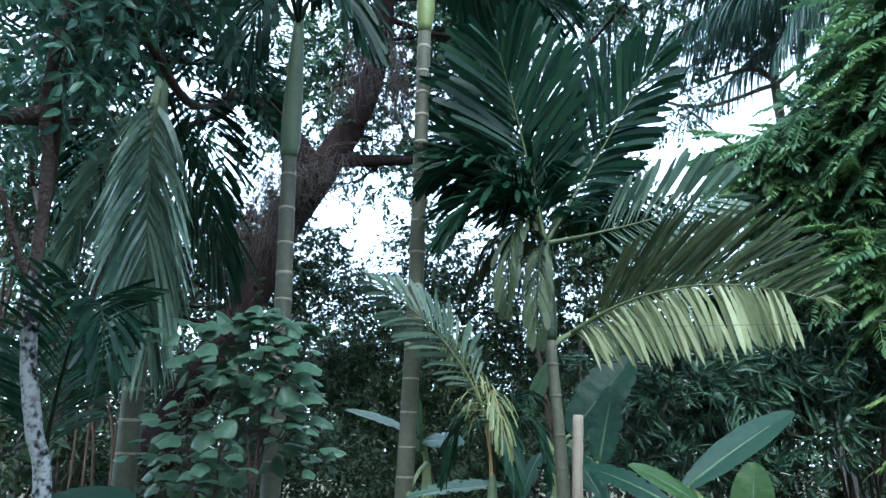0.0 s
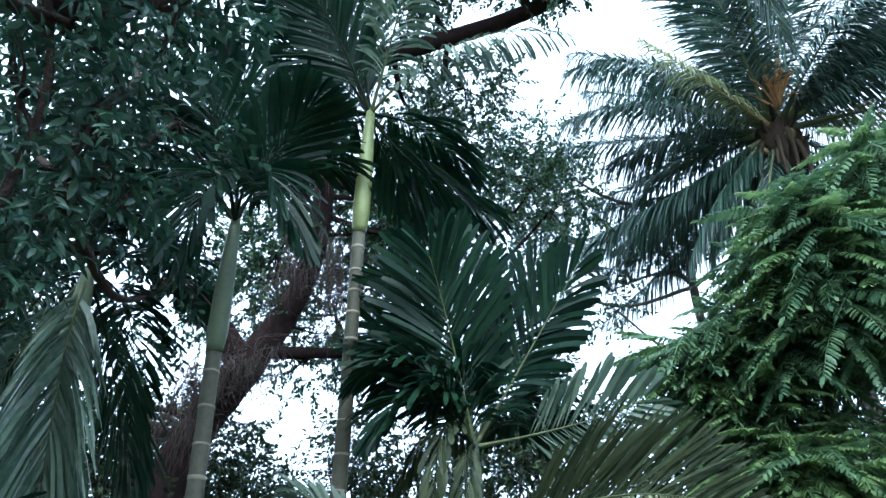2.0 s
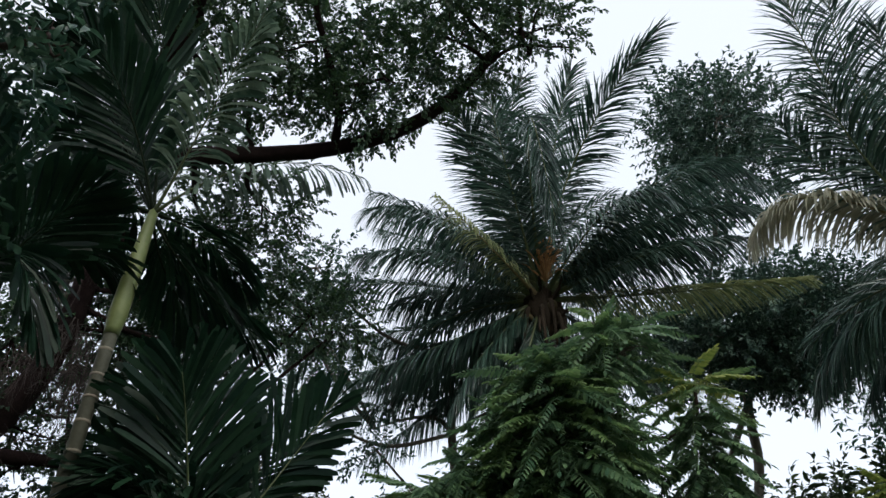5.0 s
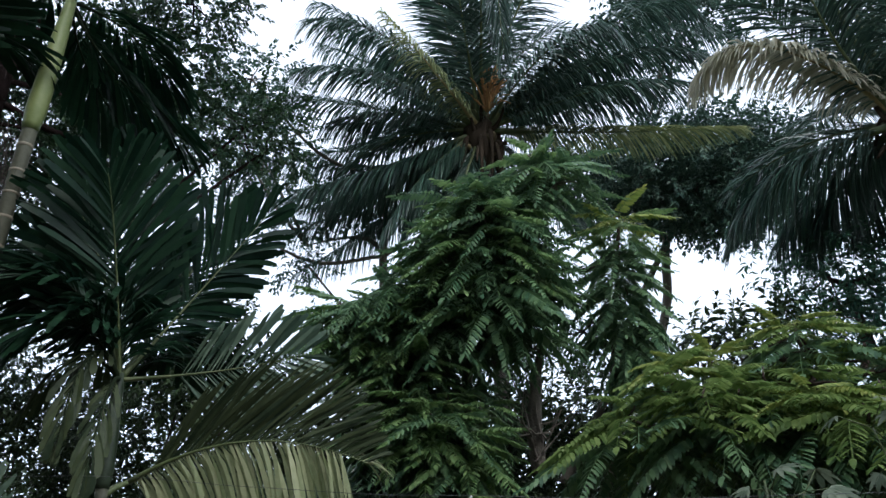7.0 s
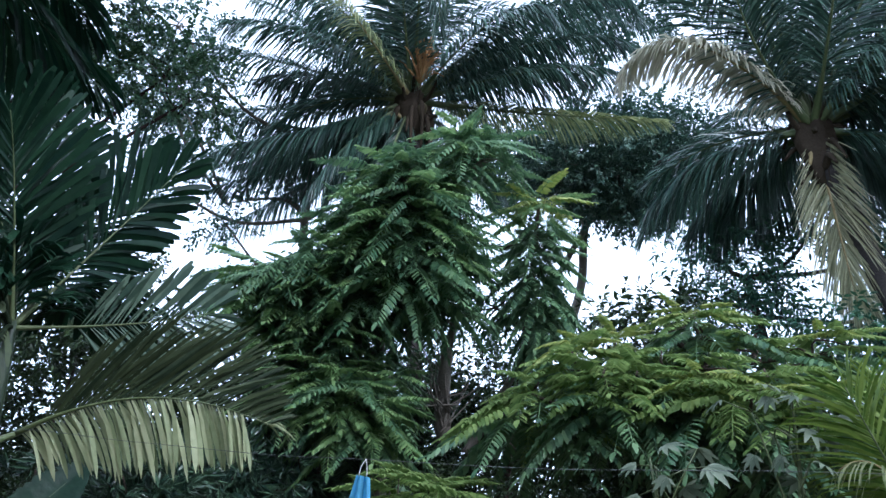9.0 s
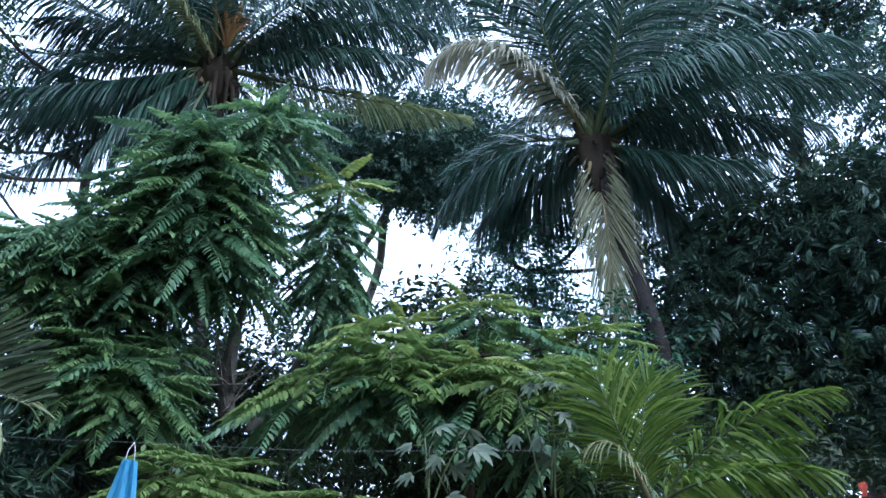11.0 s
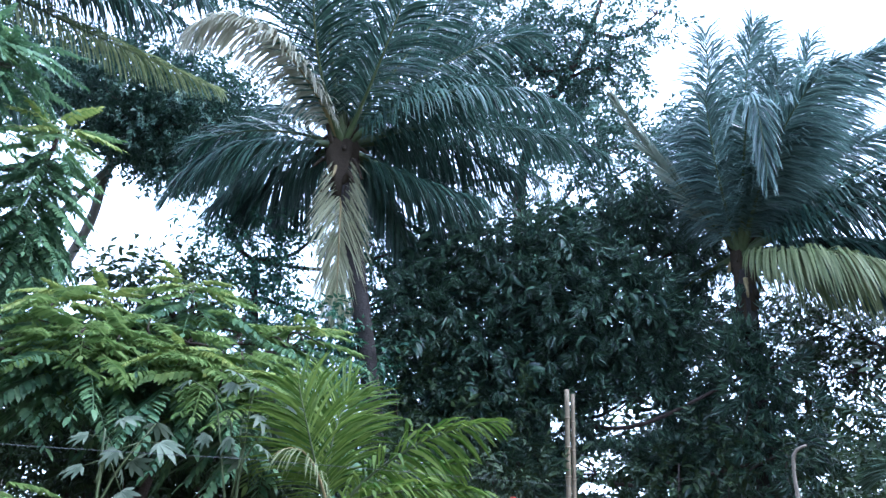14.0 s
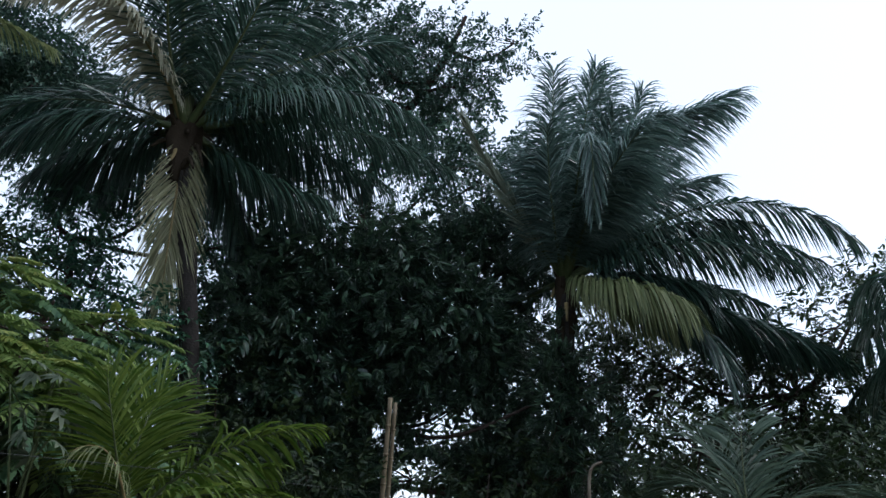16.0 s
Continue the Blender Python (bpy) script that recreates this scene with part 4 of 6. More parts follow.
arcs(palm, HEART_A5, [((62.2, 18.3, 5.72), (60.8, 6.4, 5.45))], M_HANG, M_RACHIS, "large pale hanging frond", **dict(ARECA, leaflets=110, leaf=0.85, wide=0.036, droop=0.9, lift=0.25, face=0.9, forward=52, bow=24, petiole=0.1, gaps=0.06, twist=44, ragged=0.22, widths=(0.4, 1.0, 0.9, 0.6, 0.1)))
arcs(palm, HEART_A5, [((59.8, 20.5, 6.41), (56.2, 11.9, 6.43))], M_ARECA, M_RACHIS_SHADED, "dark hanging frond", **dict(ARECA, leaflets=60, leaf=0.7, wide=0.026, droop=0.8, forward=50))
arcs(palm, HEART_A5, [((65.4, 17.2, 6.72), (66.9, 10.7, 6.84))], M_ARECA_PALE, M_RACHIS, "pale frond arching down", **dict(ARECA, leaflets=40, leaf=0.42, wide=0.04, droop=1.0))
palm = areca_palm("low palm with arching feathery fronds", (HEART_LOW[0], HEART_LOW[1], 0), HEART_LOW, 0.04, 0.25, M_ARECA_SHAFT)
bends(palm, HEART_LOW, LOW_FRONDS, M_ARECA, M_RACHIS_SHADED, **dict(ARECA, leaflets=64, leaf=0.5, wide=0.026))
heart_y = spot(-32.0, 1.6, 5.2)
palm = areca_palm("bright green young palm with arching fronds and a withered one", (heart_y.x, heart_y.y, 0), heart_y, 0.04, 0.3, M_ARECA_SHAFT_LIGHT)
young_leaf = dict(ARECA, widths=(0.4, 1.0, 0.9, 0.6, 0.1), lift=0.2, twist=26)
arcs(palm, heart_y, [((-30.4, 6.9, 5.09), (-28.8, 12.5, 5.14)), ((-31.9, 7.4, 5.25), (-33.6, 11.6, 5.46)), ((-31.3, 7.4, 5.35), (-31.2, 12.0, 5.55))], M_YOUNG, M_RACHIS, reach=0.92, **dict(young_leaf, leaflets=44, leaf=0.52, wide=0.02, face=0.7, droop=0.45, forward=40, ragged=0.12))
arcs(palm, heart_y, [((-37.4, 6.6, 5.16), (-44.8, 8.9, 5.18)), ((-36.0, 3.6, 4.95), (-43.7, 3.7, 4.88)), ((-35.3, 4.4, 5.35), (-41.7, 5.8, 5.47))], M_YOUNG, M_RACHIS, **dict(young_leaf, leaflets=38, leaf=0.34, wide=0.03, face=0.6, droop=0.9, forward=36, ragged=0.12))
arcs(palm, heart_y, [((-30.2, 6.2, 5.04), (-27.6, 6.3, 4.94))], M_COCO_YELLOW, M_RACHIS_DRY, "withered brownish frond", **dict(young_leaf, leaflets=30, leaf=0.26, wide=0.014, droop=1.6, gaps=0.2))
palm = areca_palm("low clump of dark palm fronds under the trees", (HEART_BUSH[0], HEART_BUSH[1], 0), HEART_BUSH, 0.05, 0.3, M_ARECA_SHAFT)
bends(palm, HEART_BUSH, BUSH_FRONDS, M_ARECA_PALE, M_RACHIS, **dict(ARECA, leaflets=64, leaf=0.6, wide=0.028))


# ---- trees ----
TW_SMALL = twig_small()
TW_FIG = twig_small(14, 0.34, (0.075, 0.045), 0.3)
TW_BROAD = twig_small(10, 0.36, (0.135, 0.046), 0.35, blade)
TW_MANGO = whorl(11, (0.22, 0.044), 48, 0.45)
ROS_OLD = [rosette(8, 0.5, 0, 0.4, 13, (0.085, 0.028)), rosette(8, 0.46, 10, 0.5, 13, (0.08, 0.027))]

# the fig whose leaning trunk rises behind the areca palms
FIG_CLUMPS = [
    (39.4, 58.3, 10.6, 0.90, 0.57, 0.70), (28.9, 55.4, 10.6, 0.98, 0.90, 0.80), (19.6, 53.4, 10.3, 0.95, 0.87, 0.70), (10.1, 56.1, 10.3, 1.03, 0.64, 0.70),
    (-0.1, 56.0, 10.3, 0.71, 0.32, 0.40, 0.6), (24.1, 50.5, 10.4, 0.88, 0.40, 0.60, 0.8), (50.2, 57.3, 10.7, 0.74, 0.65, 0.70), (35.1, 51.5, 10.8, 0.58, 0.50, 0.60, 0.8)]
FIG_LOW = [
    (48.4, 28.8, 11.0, 0.59, 0.76, 0.70, 0.7), (53.8, 27.4, 11.0, 0.50, 0.76, 0.70, 0.7), (45.0, 21.0, 11.0, 0.59, 0.34, 0.60, 0.8), (45.8, 26.5, 11.2, 0.51, 0.51, 0.60, 0.6),
    (34.2, 37.2, 11.1, 0.94, 0.69, 0.70, 0.8), (23.3, 33.3, 11.1, 0.60, 0.43, 0.50, 0.6), (31.7, 42.5, 11.2, 0.77, 0.51, 0.60, 1.0),
    (32.4, 34.2, 11.2, 0.77, 0.60, 0.60, 0.5), (25.5, 34.6, 11.2, 0.94, 0.51, 0.60, 1.1), (36.0, 38.3, 11.2, 0.69, 0.51, 0.60, 0.4), (35.8, 31.4, 11.1, 0.86, 0.51, 0.60, 0.7), (59.3, 18.3, 11.2, 0.51, 0.86, 0.60, 0.7)]
FIG_BACK = [(68.1, 22.0, 11.7, 0.90, 0.72, 0.70, 0.8), (63.0, 17.8, 11.7, 0.54, 0.63, 0.70, 0.8), (68.8, 13.3, 11.7, 0.54, 0.72, 0.70, 0.8), (59.8, 12.9, 11.7, 0.81, 0.72, 0.70, 0.8), (56.3, 14.1, 11.2, 0.60, 0.51, 0.70, 0.6), (51.6, 24.0, 11.7, 0.45, 0.54, 0.60, 0.7), (49.7, 28.3, 11.7, 0.45, 0.63, 0.60, 0.7), (63.3, 10.1, 11.2, 0.77, 0.69, 0.70, 0.8), (36.4, 40.2, 11.6, 0.72, 0.54, 0.70, 0.7), (46.8, 38.1, 11.7, 0.81, 0.72, 0.70, 0.7), (51.3, 38.0, 11.7, 0.81, 0.72, 0.70, 0.6)]
FIG_BACK += [(46.1, 23.5, 10.5, 0.48, 0.40, 0.40, 0.3), (42.3, 30.9, 10.6, 0.57, 0.49, 0.40, 0.6)]
FIG_BACK += [(44.1, 31.6, 11.5, 1.07, 0.81, 0.70, 0.9), (35.9, 29.9, 11.5, 0.98, 0.72, 0.70, 0.8), (42.8, 24.7, 11.5, 1.16, 0.81, 0.70, 0.8), (51.7, 39.4, 11.5, 0.72, 0.81, 0.70, 0.8)]
FIG_BACK += [(61.8, 49.6, 11.3, 1.13, 0.87, 0.70, 0.5), (49.5, 55.8, 11.3, 0.87, 0.70, 0.70, 0.8), (52.1, 54.9, 11.3, 0.78, 0.61, 0.70, 0.8), (10.3, 59.3, 10.3, 0.79, 0.48, 0.50, 0.8), (0.8, 58.2, 10.3, 0.71, 0.40, 0.50, 0.7), (39.1, 51.4, 10.9, 0.76, 0.59, 0.70, 0.9), (39.6, 33.6, 11.5, 1.07, 0.81, 0.70, 0.9), (38.5, 28.3, 11.5, 0.98, 0.72, 0.70, 0.8), (40.3, 45.5, 11.3, 0.70, 0.52, 0.60, 0.8)]
FIG_LOW += FIG_BACK
FIG_TRUNK = [spot(60.88, -4.35, 9.27), spot(58.45, 0.87, 9.56), spot(54.28, 9.78, 9.93), spot(51.89, 16.15, 10.21), spot(49.16, 20.67, 10.20), spot(46.27, 25.60, 10.38), spot(44.94, 31.07, 10.46), spot(45.12, 38.34, 10.54), spot(45.61, 39.00, 10.68), spot(47.26, 46.65, 10.67), spot(43.89, 52.80, 10.66), spot(44.53, 58.98, 10.75)]
FIG_LIMBS = [
    ([spot(49.58, 20.21, 10.20), spot(52.56, 23.30, 10.19), spot(54.77, 25.09, 10.09), spot(56.55, 25.15, 9.99), spot(57.68, 23.63, 10.00)], [0.2, 0.14, 0.09]),
    ([spot(47.85, 21.42, 10.19), spot(45.09, 21.62, 10.29), spot(41.36, 21.90, 10.38), spot(37.15, 22.57, 10.47)], [0.1, 0.08, 0.05]),
    ([spot(45.98, 42.46, 10.67), spot(39.32, 44.85, 10.57), spot(30.74, 46.66, 10.46), spot(24.30, 47.90, 10.35), spot(16.86, 49.75, 10.34), spot(10.06, 52.47, 10.32), spot(4.58, 55.44, 10.31)], [0.14, 0.11, 0.1, 0.06]),
    ([spot(24.95, 47.93, 10.35), spot(25.11, 51.16, 10.24), spot(27.47, 55.01, 10.24), spot(29.83, 58.29, 10.24), spot(28.68, 61.47, 10.23)], [0.06, 0.05, 0.035]),
    ([spot(45.68, 45.59, 10.67), spot(45.53, 53.43, 10.66), spot(48.02, 56.00, 10.66), spot(55.27, 57.95, 10.66)], [0.08, 0.06, 0.04]),
    ([spot(10.06, 52.47, 10.32), spot(3.36, 55.09, 10.21), spot(-1.98, 54.66, 10.20), spot(-5.59, 53.98, 10.20)], [0.035, 0.02, 0.01])]
fig = tree("fig_tree", "large leaning fig tree with reddish bark and hanging roots", "tree", FIG_TRUNK,
           [0.27, 0.26, 0.25, 0.25, 0.24, 0.17, 0.15, 0.13, 0.12, 0.1, 0.07], FIG_CLUMPS + FIG_LOW, leafy(FIG_CLUMPS + FIG_LOW, TW_FIG, 60, 1.0, 0.1, 0.9), M_FIG, M_BARK_RED, FIG_LIMBS)


def hanging_roots(owner, start, finish, count, drop, name):
    """Fine roots that hang from a limb."""
    bits = []
    for k in range(count):
        p = np.array(start) + (np.array(finish) - np.array(start)) * rng.random() + rng.normal(size=3) * 0.07
        q = p + np.array([rng.normal() * 0.1, rng.normal() * 0.1, -drop * (0.4 + 0.8 * rng.random())])
        bits.append(tube(smooth_line([p, (p + q) / 2 + rng.normal(size=3) * 0.05, q], 4), [0.005, 0.0035, 0.002], 4))
    v, f = joined(bits)
    part(name, mesh_of(name, local(v, owner), f, M_ROOT, True), owner, "tangle of thin hanging roots")


def root_nest(owner, place, count, spread, name):
    """A nest of fine roots and dead twigs caught on a fork."""
    bits = []
    for k in range(count):
        p = np.array(place) + rng.normal(size=3) * spread
        d = rng.normal(size=3) * (1, 1, 0.6) + (0, 0, -0.3)
        d *= (0.25 + 0.3 * rng.random()) / np.linalg.norm(d)
        bits.append(tube(smooth_line([p, p + d * 0.5 + rng.normal(size=3) * 0.07, p + d], 4), [0.006, 0.004, 0.002], 4))
    v, f = joined(bits)
    nest = part(name, mesh_of(name, local(v, owner), f, M_ROOT, True), owner, "nest of dead twigs and roots")
    nest["kind"] = "stuff"


root_nest(fig, spot(51.3, 19.2, 9.9), 240, (0.45, 0.3, 0.3), "root_nest")
root_nest(fig, spot(44.0, 27.8, 10.07), 140, (0.3, 0.2, 0.35), "root_nest")
hanging_roots(fig, spot(44.24, 31.08, 10.05), spot(42.52, 26.22, 10.07), 70, 1.1, "root_tangle")
hanging_roots(fig, spot(54.51, 20.52, 9.90), spot(47.82, 20.75, 9.90), 90, 0.6, "root_tangle")
hanging_roots(fig, spot(53.48, 18.93, 9.71), spot(47.00, 22.09, 9.79), 120, 0.5, "root_tangle")
hanging_roots(fig, spot(56.55, 15.65, 9.82), spot(51.05, 16.18, 9.71), 120, 0.6, "root_tangle")
hanging_roots(fig, spot(54.64, 17.54, 9.81), spot(51.30, 19.16, 9.80), 60, 0.7, "root_tangle")
hanging_roots(fig, spot(48.29, 27.06, 9.97), spot(44.73, 31.03, 9.96), 70, 0.7, "root_tangle")
hanging_roots(fig, spot(47.36, 29.73, 10.27), spot(44.87, 39.61, 10.35), 90, 0.8, "root_tangle")

# broad-leaved sapling with patched bark
BROAD_CLUMPS = [
    (70.5, 34.2, 4.8, 0.50, 0.47, 0.60), (64.5, 33.9, 7.0, 0.69, 0.48, 0.60), (58.8, 36.6, 7.0, 0.58, 0.48, 0.50), (68.2, 25.7, 4.9, 0.33, 0.40, 0.50, 0.8),
    (59.6, 28.3, 7.4, 0.62, 0.50, 0.50, 0.9), (69.3, 19.7, 4.8, 0.29, 0.29, 0.50, 0.7), (69.3, 16.2, 7.6, 0.63, 0.63, 0.50, 0.8), (57.3, 24.3, 7.4, 0.45, 0.50, 0.50, 0.7), (71.1, 25.9, 7.2, 0.65, 0.60, 0.50), (66.1, 28.0, 7.2, 0.60, 0.44, 0.50), (71.4, 40.4, 7.2, 0.65, 0.60, 0.50), (69.4, 32.5, 7.2, 0.65, 0.60, 0.50), (64.0, 41.4, 7.4, 0.62, 0.56, 0.50), (73.8, 45.5, 4.9, 0.48, 0.44, 0.60), (66.0, 47.8, 5.1, 0.50, 0.42, 0.60),
    (68.9, 40.0, 4.9, 0.48, 0.40, 0.50), (61.2, 43.8, 5.2, 0.47, 0.35, 0.50), (65.3, 30.6, 4.9, 0.44, 0.51, 0.50), (56.0, 48.3, 5.2, 0.27, 0.19, 0.30, 0.7), (72.8, 49.5, 6.94, 0.6, 0.5, 0.5), (66.9, 52.4, 7.14, 0.6, 0.5, 0.5), (61.3, 55.0, 7.34, 0.55, 0.4, 0.5, 0.8), (69.7, 44.7, 6.65, 0.55, 0.5, 0.5, 0.4)]
patched = tree("broadleaf_tree", "young broad-leaved tree with white lichen patches on its slim trunk", "tree",
     [spot(65.74, -4.80, 4.57), spot(66.84, -0.06, 4.56), spot(67.92, 4.84, 4.55), spot(68.33, 9.92, 4.54), spot(68.64, 16.64, 4.57), spot(69.56, 22.07, 4.60), spot(68.73, 33.60, 4.66), spot(70.35, 39.37, 4.88), spot(74.20, 45.37, 4.97)],
     [0.042, 0.04, 0.036, 0.033, 0.03, 0.025, 0.015], BROAD_CLUMPS, leafy(BROAD_CLUMPS, TW_BROAD, 44, 0.85, 0.1, 0.9), M_BROAD_DARK, M_BARK,
     [([spot(69.25, 20.29, 4.61), spot(68.33, 24.30, 4.70), spot(66.54, 27.05, 4.79), spot(64.73, 35.75, 4.95)], [0.03, 0.025, 0.012]), ([spot(68.16, 8.46, 4.54), spot(69.58, 11.22, 4.54), spot(71.19, 14.98, 4.53)], [0.03, 0.022, 0.012])])
low = spot(65.74, -4.80, 4.57)
v, f = tube(smooth_line([Vector((low.x, low.y, -0.1)), low, spot(66.84, -0.06, 4.56), spot(67.92, 4.84, 4.55), spot(68.33, 9.92, 4.54)]), [0.047, 0.044, 0.042, 0.039], 10, 0.03)
part("lichen_bark", mesh_of("lichen_bark", local(v, patched), f, M_BARK_PATCH, True), patched, "bark with white lichen patches")

# feather-leaved trees
SHOOTS_A = [(spot(3.70, 30.79, 8.84), 1.5, 0.88, 17), (spot(-0.82, 33.51, 9.24), 0.8, 0.6, 10), (spot(13.08, 22.51, 8.85), 0.35, 0.6, 6), (spot(9.28, 23.33, 9.05), 0.4, 0.6, 6), (spot(0.95, 25.93, 8.75), 0.9, 0.7, 10), (spot(7.10, 24.29, 8.65), 0.8, 0.7, 9), (spot(7.38, 12.55, 8.04), 0.3, 0.6, 6), (spot(4.38, 14.58, 8.24), 0.3, 0.5, 5)]
FEATHER_A = [
    (3.5, 29.0, 8.8, 0.48, 0.24, 0.50), (6.9, 25.7, 8.8, 0.41, 0.27, 0.50), (1.5, 25.5, 8.9, 0.42, 0.35, 0.50), (-3.1, 31.0, 9.2, 0.32, 0.29, 0.40), (4.7, 22.3, 8.8, 0.62, 0.27, 0.50), (-0.5, 22.4, 9.0, 0.35, 0.35, 0.50), (10.9, 22.4, 8.8, 0.34, 0.15, 0.40),
    (14.4, 20.5, 8.8, 0.41, 0.14, 0.40), (8.8, 18.6, 8.9, 0.62, 0.28, 0.50), (4.1, 18.8, 9.0, 0.49, 0.25, 0.40, 0.5), (-0.1, 18.4, 9.0, 0.35, 0.25, 0.40, 0.35), (7.3, 11.9, 8.0, 0.44, 0.14, 0.40), (11.2, 15.2, 8.6, 0.40, 0.20, 0.40, 0.8), (6.3, 15.2, 8.8, 0.41, 0.17, 0.40, 0.4)]
young, old = feather_crown(SHOOTS_A)
tall_feather = tree("feather_leaf_tree", "feather-leaved tree with layered bright green leaves and a pale trunk", "tree",
     [spot(4.61, 0.67, 9.25), spot(5.22, 10.15, 9.24), spot(5.42, 16.11, 9.24), spot(4.77, 22.29, 9.23), spot(4.51, 27.61, 9.13)], [0.1, 0.09, 0.08, 0.06, 0.03], FEATHER_A,
     young, M_TULIP, M_BARK_GREY, group="feather-leaved trees", shoots=[row[0] for row in SHOOTS_A])
low_old = rosettes(FEATHER_A, ROS_OLD, 13, 1.25)
# lower tiers and inner leaves share the colour that holds the crown's shade
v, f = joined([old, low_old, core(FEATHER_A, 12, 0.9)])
part("old_shaded_leaves", mesh_of("old_shaded_leaves", local(v, tall_feather), f, M_TULIP_DARK), tall_feather, "older lower leaves, darkened for the shade below the crests")
v, f = joined([tube(smooth_line([spot(-1.61, 8.42, 9.47), spot(-2.73, 10.29, 9.47), spot(-4.10, 12.17, 9.47), spot(-5.29, 14.06, 9.47), spot(-6.85, 14.58, 9.57)]), [0.07, 0.065, 0.05, 0.02], 8, 0.06),
               tube(smooth_line([spot(0.06, 9.24, 9.27), spot(0.21, 12.18, 9.26), spot(-0.10, 16.06, 9.26), spot(-0.69, 18.47, 9.26)]), [0.09, 0.1, 0.07, 0.03], 8, 0.08)])
part("limb", mesh_of("limb", local(v, tall_feather), f, M_BARK_GREY, True), tall_feather)
bits = []
for k in range(26):
    e = np.array(spot(0.18, 14.33, 9.16)) + rng.normal(size=3) * (0.45, 0.3, 0.35)
    s = np.array(spot(0.12, 11.75, 9.17)) + rng.normal(size=3) * (0.05, 0.05, 0.15)
    bits.append(tube(smooth_line([s, (s + e) / 2 + rng.normal(size=3) * 0.08, e], 4), [0.014, 0.009, 0.004], 5))
v, f = joined(bits)
part("twig_tangle", mesh_of("twig_tangle", local(v, tall_feather), f, M_BARK_GREY, True), tall_feather, "bare pale twigs on the trunk")
FEATHER_B = [(-7.6, 25.3, 9.8, 0.30, 0.19, 0.30), (-7.0, 21.9, 9.8, 0.5, 0.36, 0.40), (-6.4, 18.5, 9.8, 0.5, 0.40, 0.40), (-2.8, 24.4, 9.81, 0.45, 0.4, 0.4), (-4.2, 19.5, 9.8, 0.45, 0.4, 0.4, 0.7)]
young, old = feather_crown([(spot(-8.15, 27.6, 9.62), 0.35, 0.62, 5), (spot(-7.6, 25.6, 9.65), 1.5, 0.72, 24, 0, 40, 0.0)])
slim_tree = tree("feather_leaf_tree", "slender feather-leaved tree topped with yellowish young leaves", "tree",
     [spot(-4.62, 4.65, 9.88), spot(-5.58, 12.64, 9.87), spot(-6.53, 18.51, 9.86), spot(-8.15, 27.66, 9.65)], [0.06, 0.055, 0.04, 0.02], FEATHER_B, young, M_TULIP, M_BARK, group="feather-leaved trees")
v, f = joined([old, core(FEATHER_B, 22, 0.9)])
part("old_shaded_leaves", mesh_of("old_shaded_leaves", local(v, slim_tree), f, M_TULIP_DARK), slim_tree, "older lower leaves, darkened for the shade below the crests")
v, f = joined(shoot(spot(-8.18, 27.96, 9.60), 0.1, 0.6, 3, 20, 10, 1.0)[0])
part("young_leaves", mesh_of("young_leaves", local(v, slim_tree), f, M_TULIP_YOUNG), slim_tree, "yellowish young leaves")
SHOOTS_C = [spot(-10.4, 16.1, 7.51), spot(-7.5, 13.6, 7.1), spot(-15.1, 14.3, 7.12), spot(-19.5, 13.0, 6.92), spot(-17.0, 15.5, 7.52), spot(-19.7, 18.1, 8.23), spot(-23.6, 15.6, 8.14), spot(-28.2, 15.3, 8.35), spot(-22.7, 12.2, 6.73), spot(-26.9, 11.3, 6.74), spot(-12.7, 14.5, 6.91), spot(-13.6, 16.4, 8.1), spot(-24.0, 13.6, 7.3)]
FEATHER_C = [
    (-13.5, 14.5, 7.7, 0.53, 0.13, 0.40), (-19.7, 13.9, 7.7, 0.53, 0.15, 0.50), (-23.7, 15.0, 8.3, 0.51, 0.13, 0.50), (-17.9, 16.8, 8.5, 0.39, 0.10, 0.40), (-27.7, 13.8, 8.1, 0.37, 0.16, 0.40),
    (-10.2, 11.5, 7.5, 0.23, 0.13, 0.30), (-18.4, 10.6, 7.5, 0.46, 0.14, 0.40), (-24.2, 11.0, 7.5, 0.40, 0.14, 0.40), (-20.4, 16.0, 8.3, 0.39, 0.10, 0.40), (-27.3, 13.9, 8.1, 0.38, 0.10, 0.40), (-16.8, 13.3, 7.9, 0.37, 0.12, 0.40)]
young, old = feather_crown([(p, 0.3 + 0.15 * rng.random(), 0.75 + 0.15 * rng.random(), 7, 8, 24, 0.5 if (p - EYE).length < 7.7 else 0.25) for p in SHOOTS_C])
low_tree = tree("feather_leaf_tree", "low spreading feather-leaved tree with drooping light green leaves", "tree",
     [spot(-17.29, -0.94, 8.08), spot(-18.35, 4.43, 8.08), spot(-19.06, 9.77, 8.07), spot(-19.72, 14.55, 8.07)], [0.08, 0.07, 0.05, 0.02], FEATHER_C, young, M_TULIP_LIME, M_BARK, group="feather-leaved trees", shoots=SHOOTS_C)
part("old_shaded_leaves", mesh_of("old_shaded_leaves", local(old[0], low_tree), old[1], M_TULIP_DARK), low_tree, "older lower leaves, darkened for the shade below the crests")
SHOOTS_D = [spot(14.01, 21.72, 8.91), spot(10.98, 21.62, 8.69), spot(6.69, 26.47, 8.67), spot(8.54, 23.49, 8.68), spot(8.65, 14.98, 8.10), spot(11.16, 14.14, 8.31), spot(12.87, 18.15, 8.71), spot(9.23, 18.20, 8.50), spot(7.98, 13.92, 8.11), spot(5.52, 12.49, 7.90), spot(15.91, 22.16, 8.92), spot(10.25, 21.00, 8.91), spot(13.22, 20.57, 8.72)]
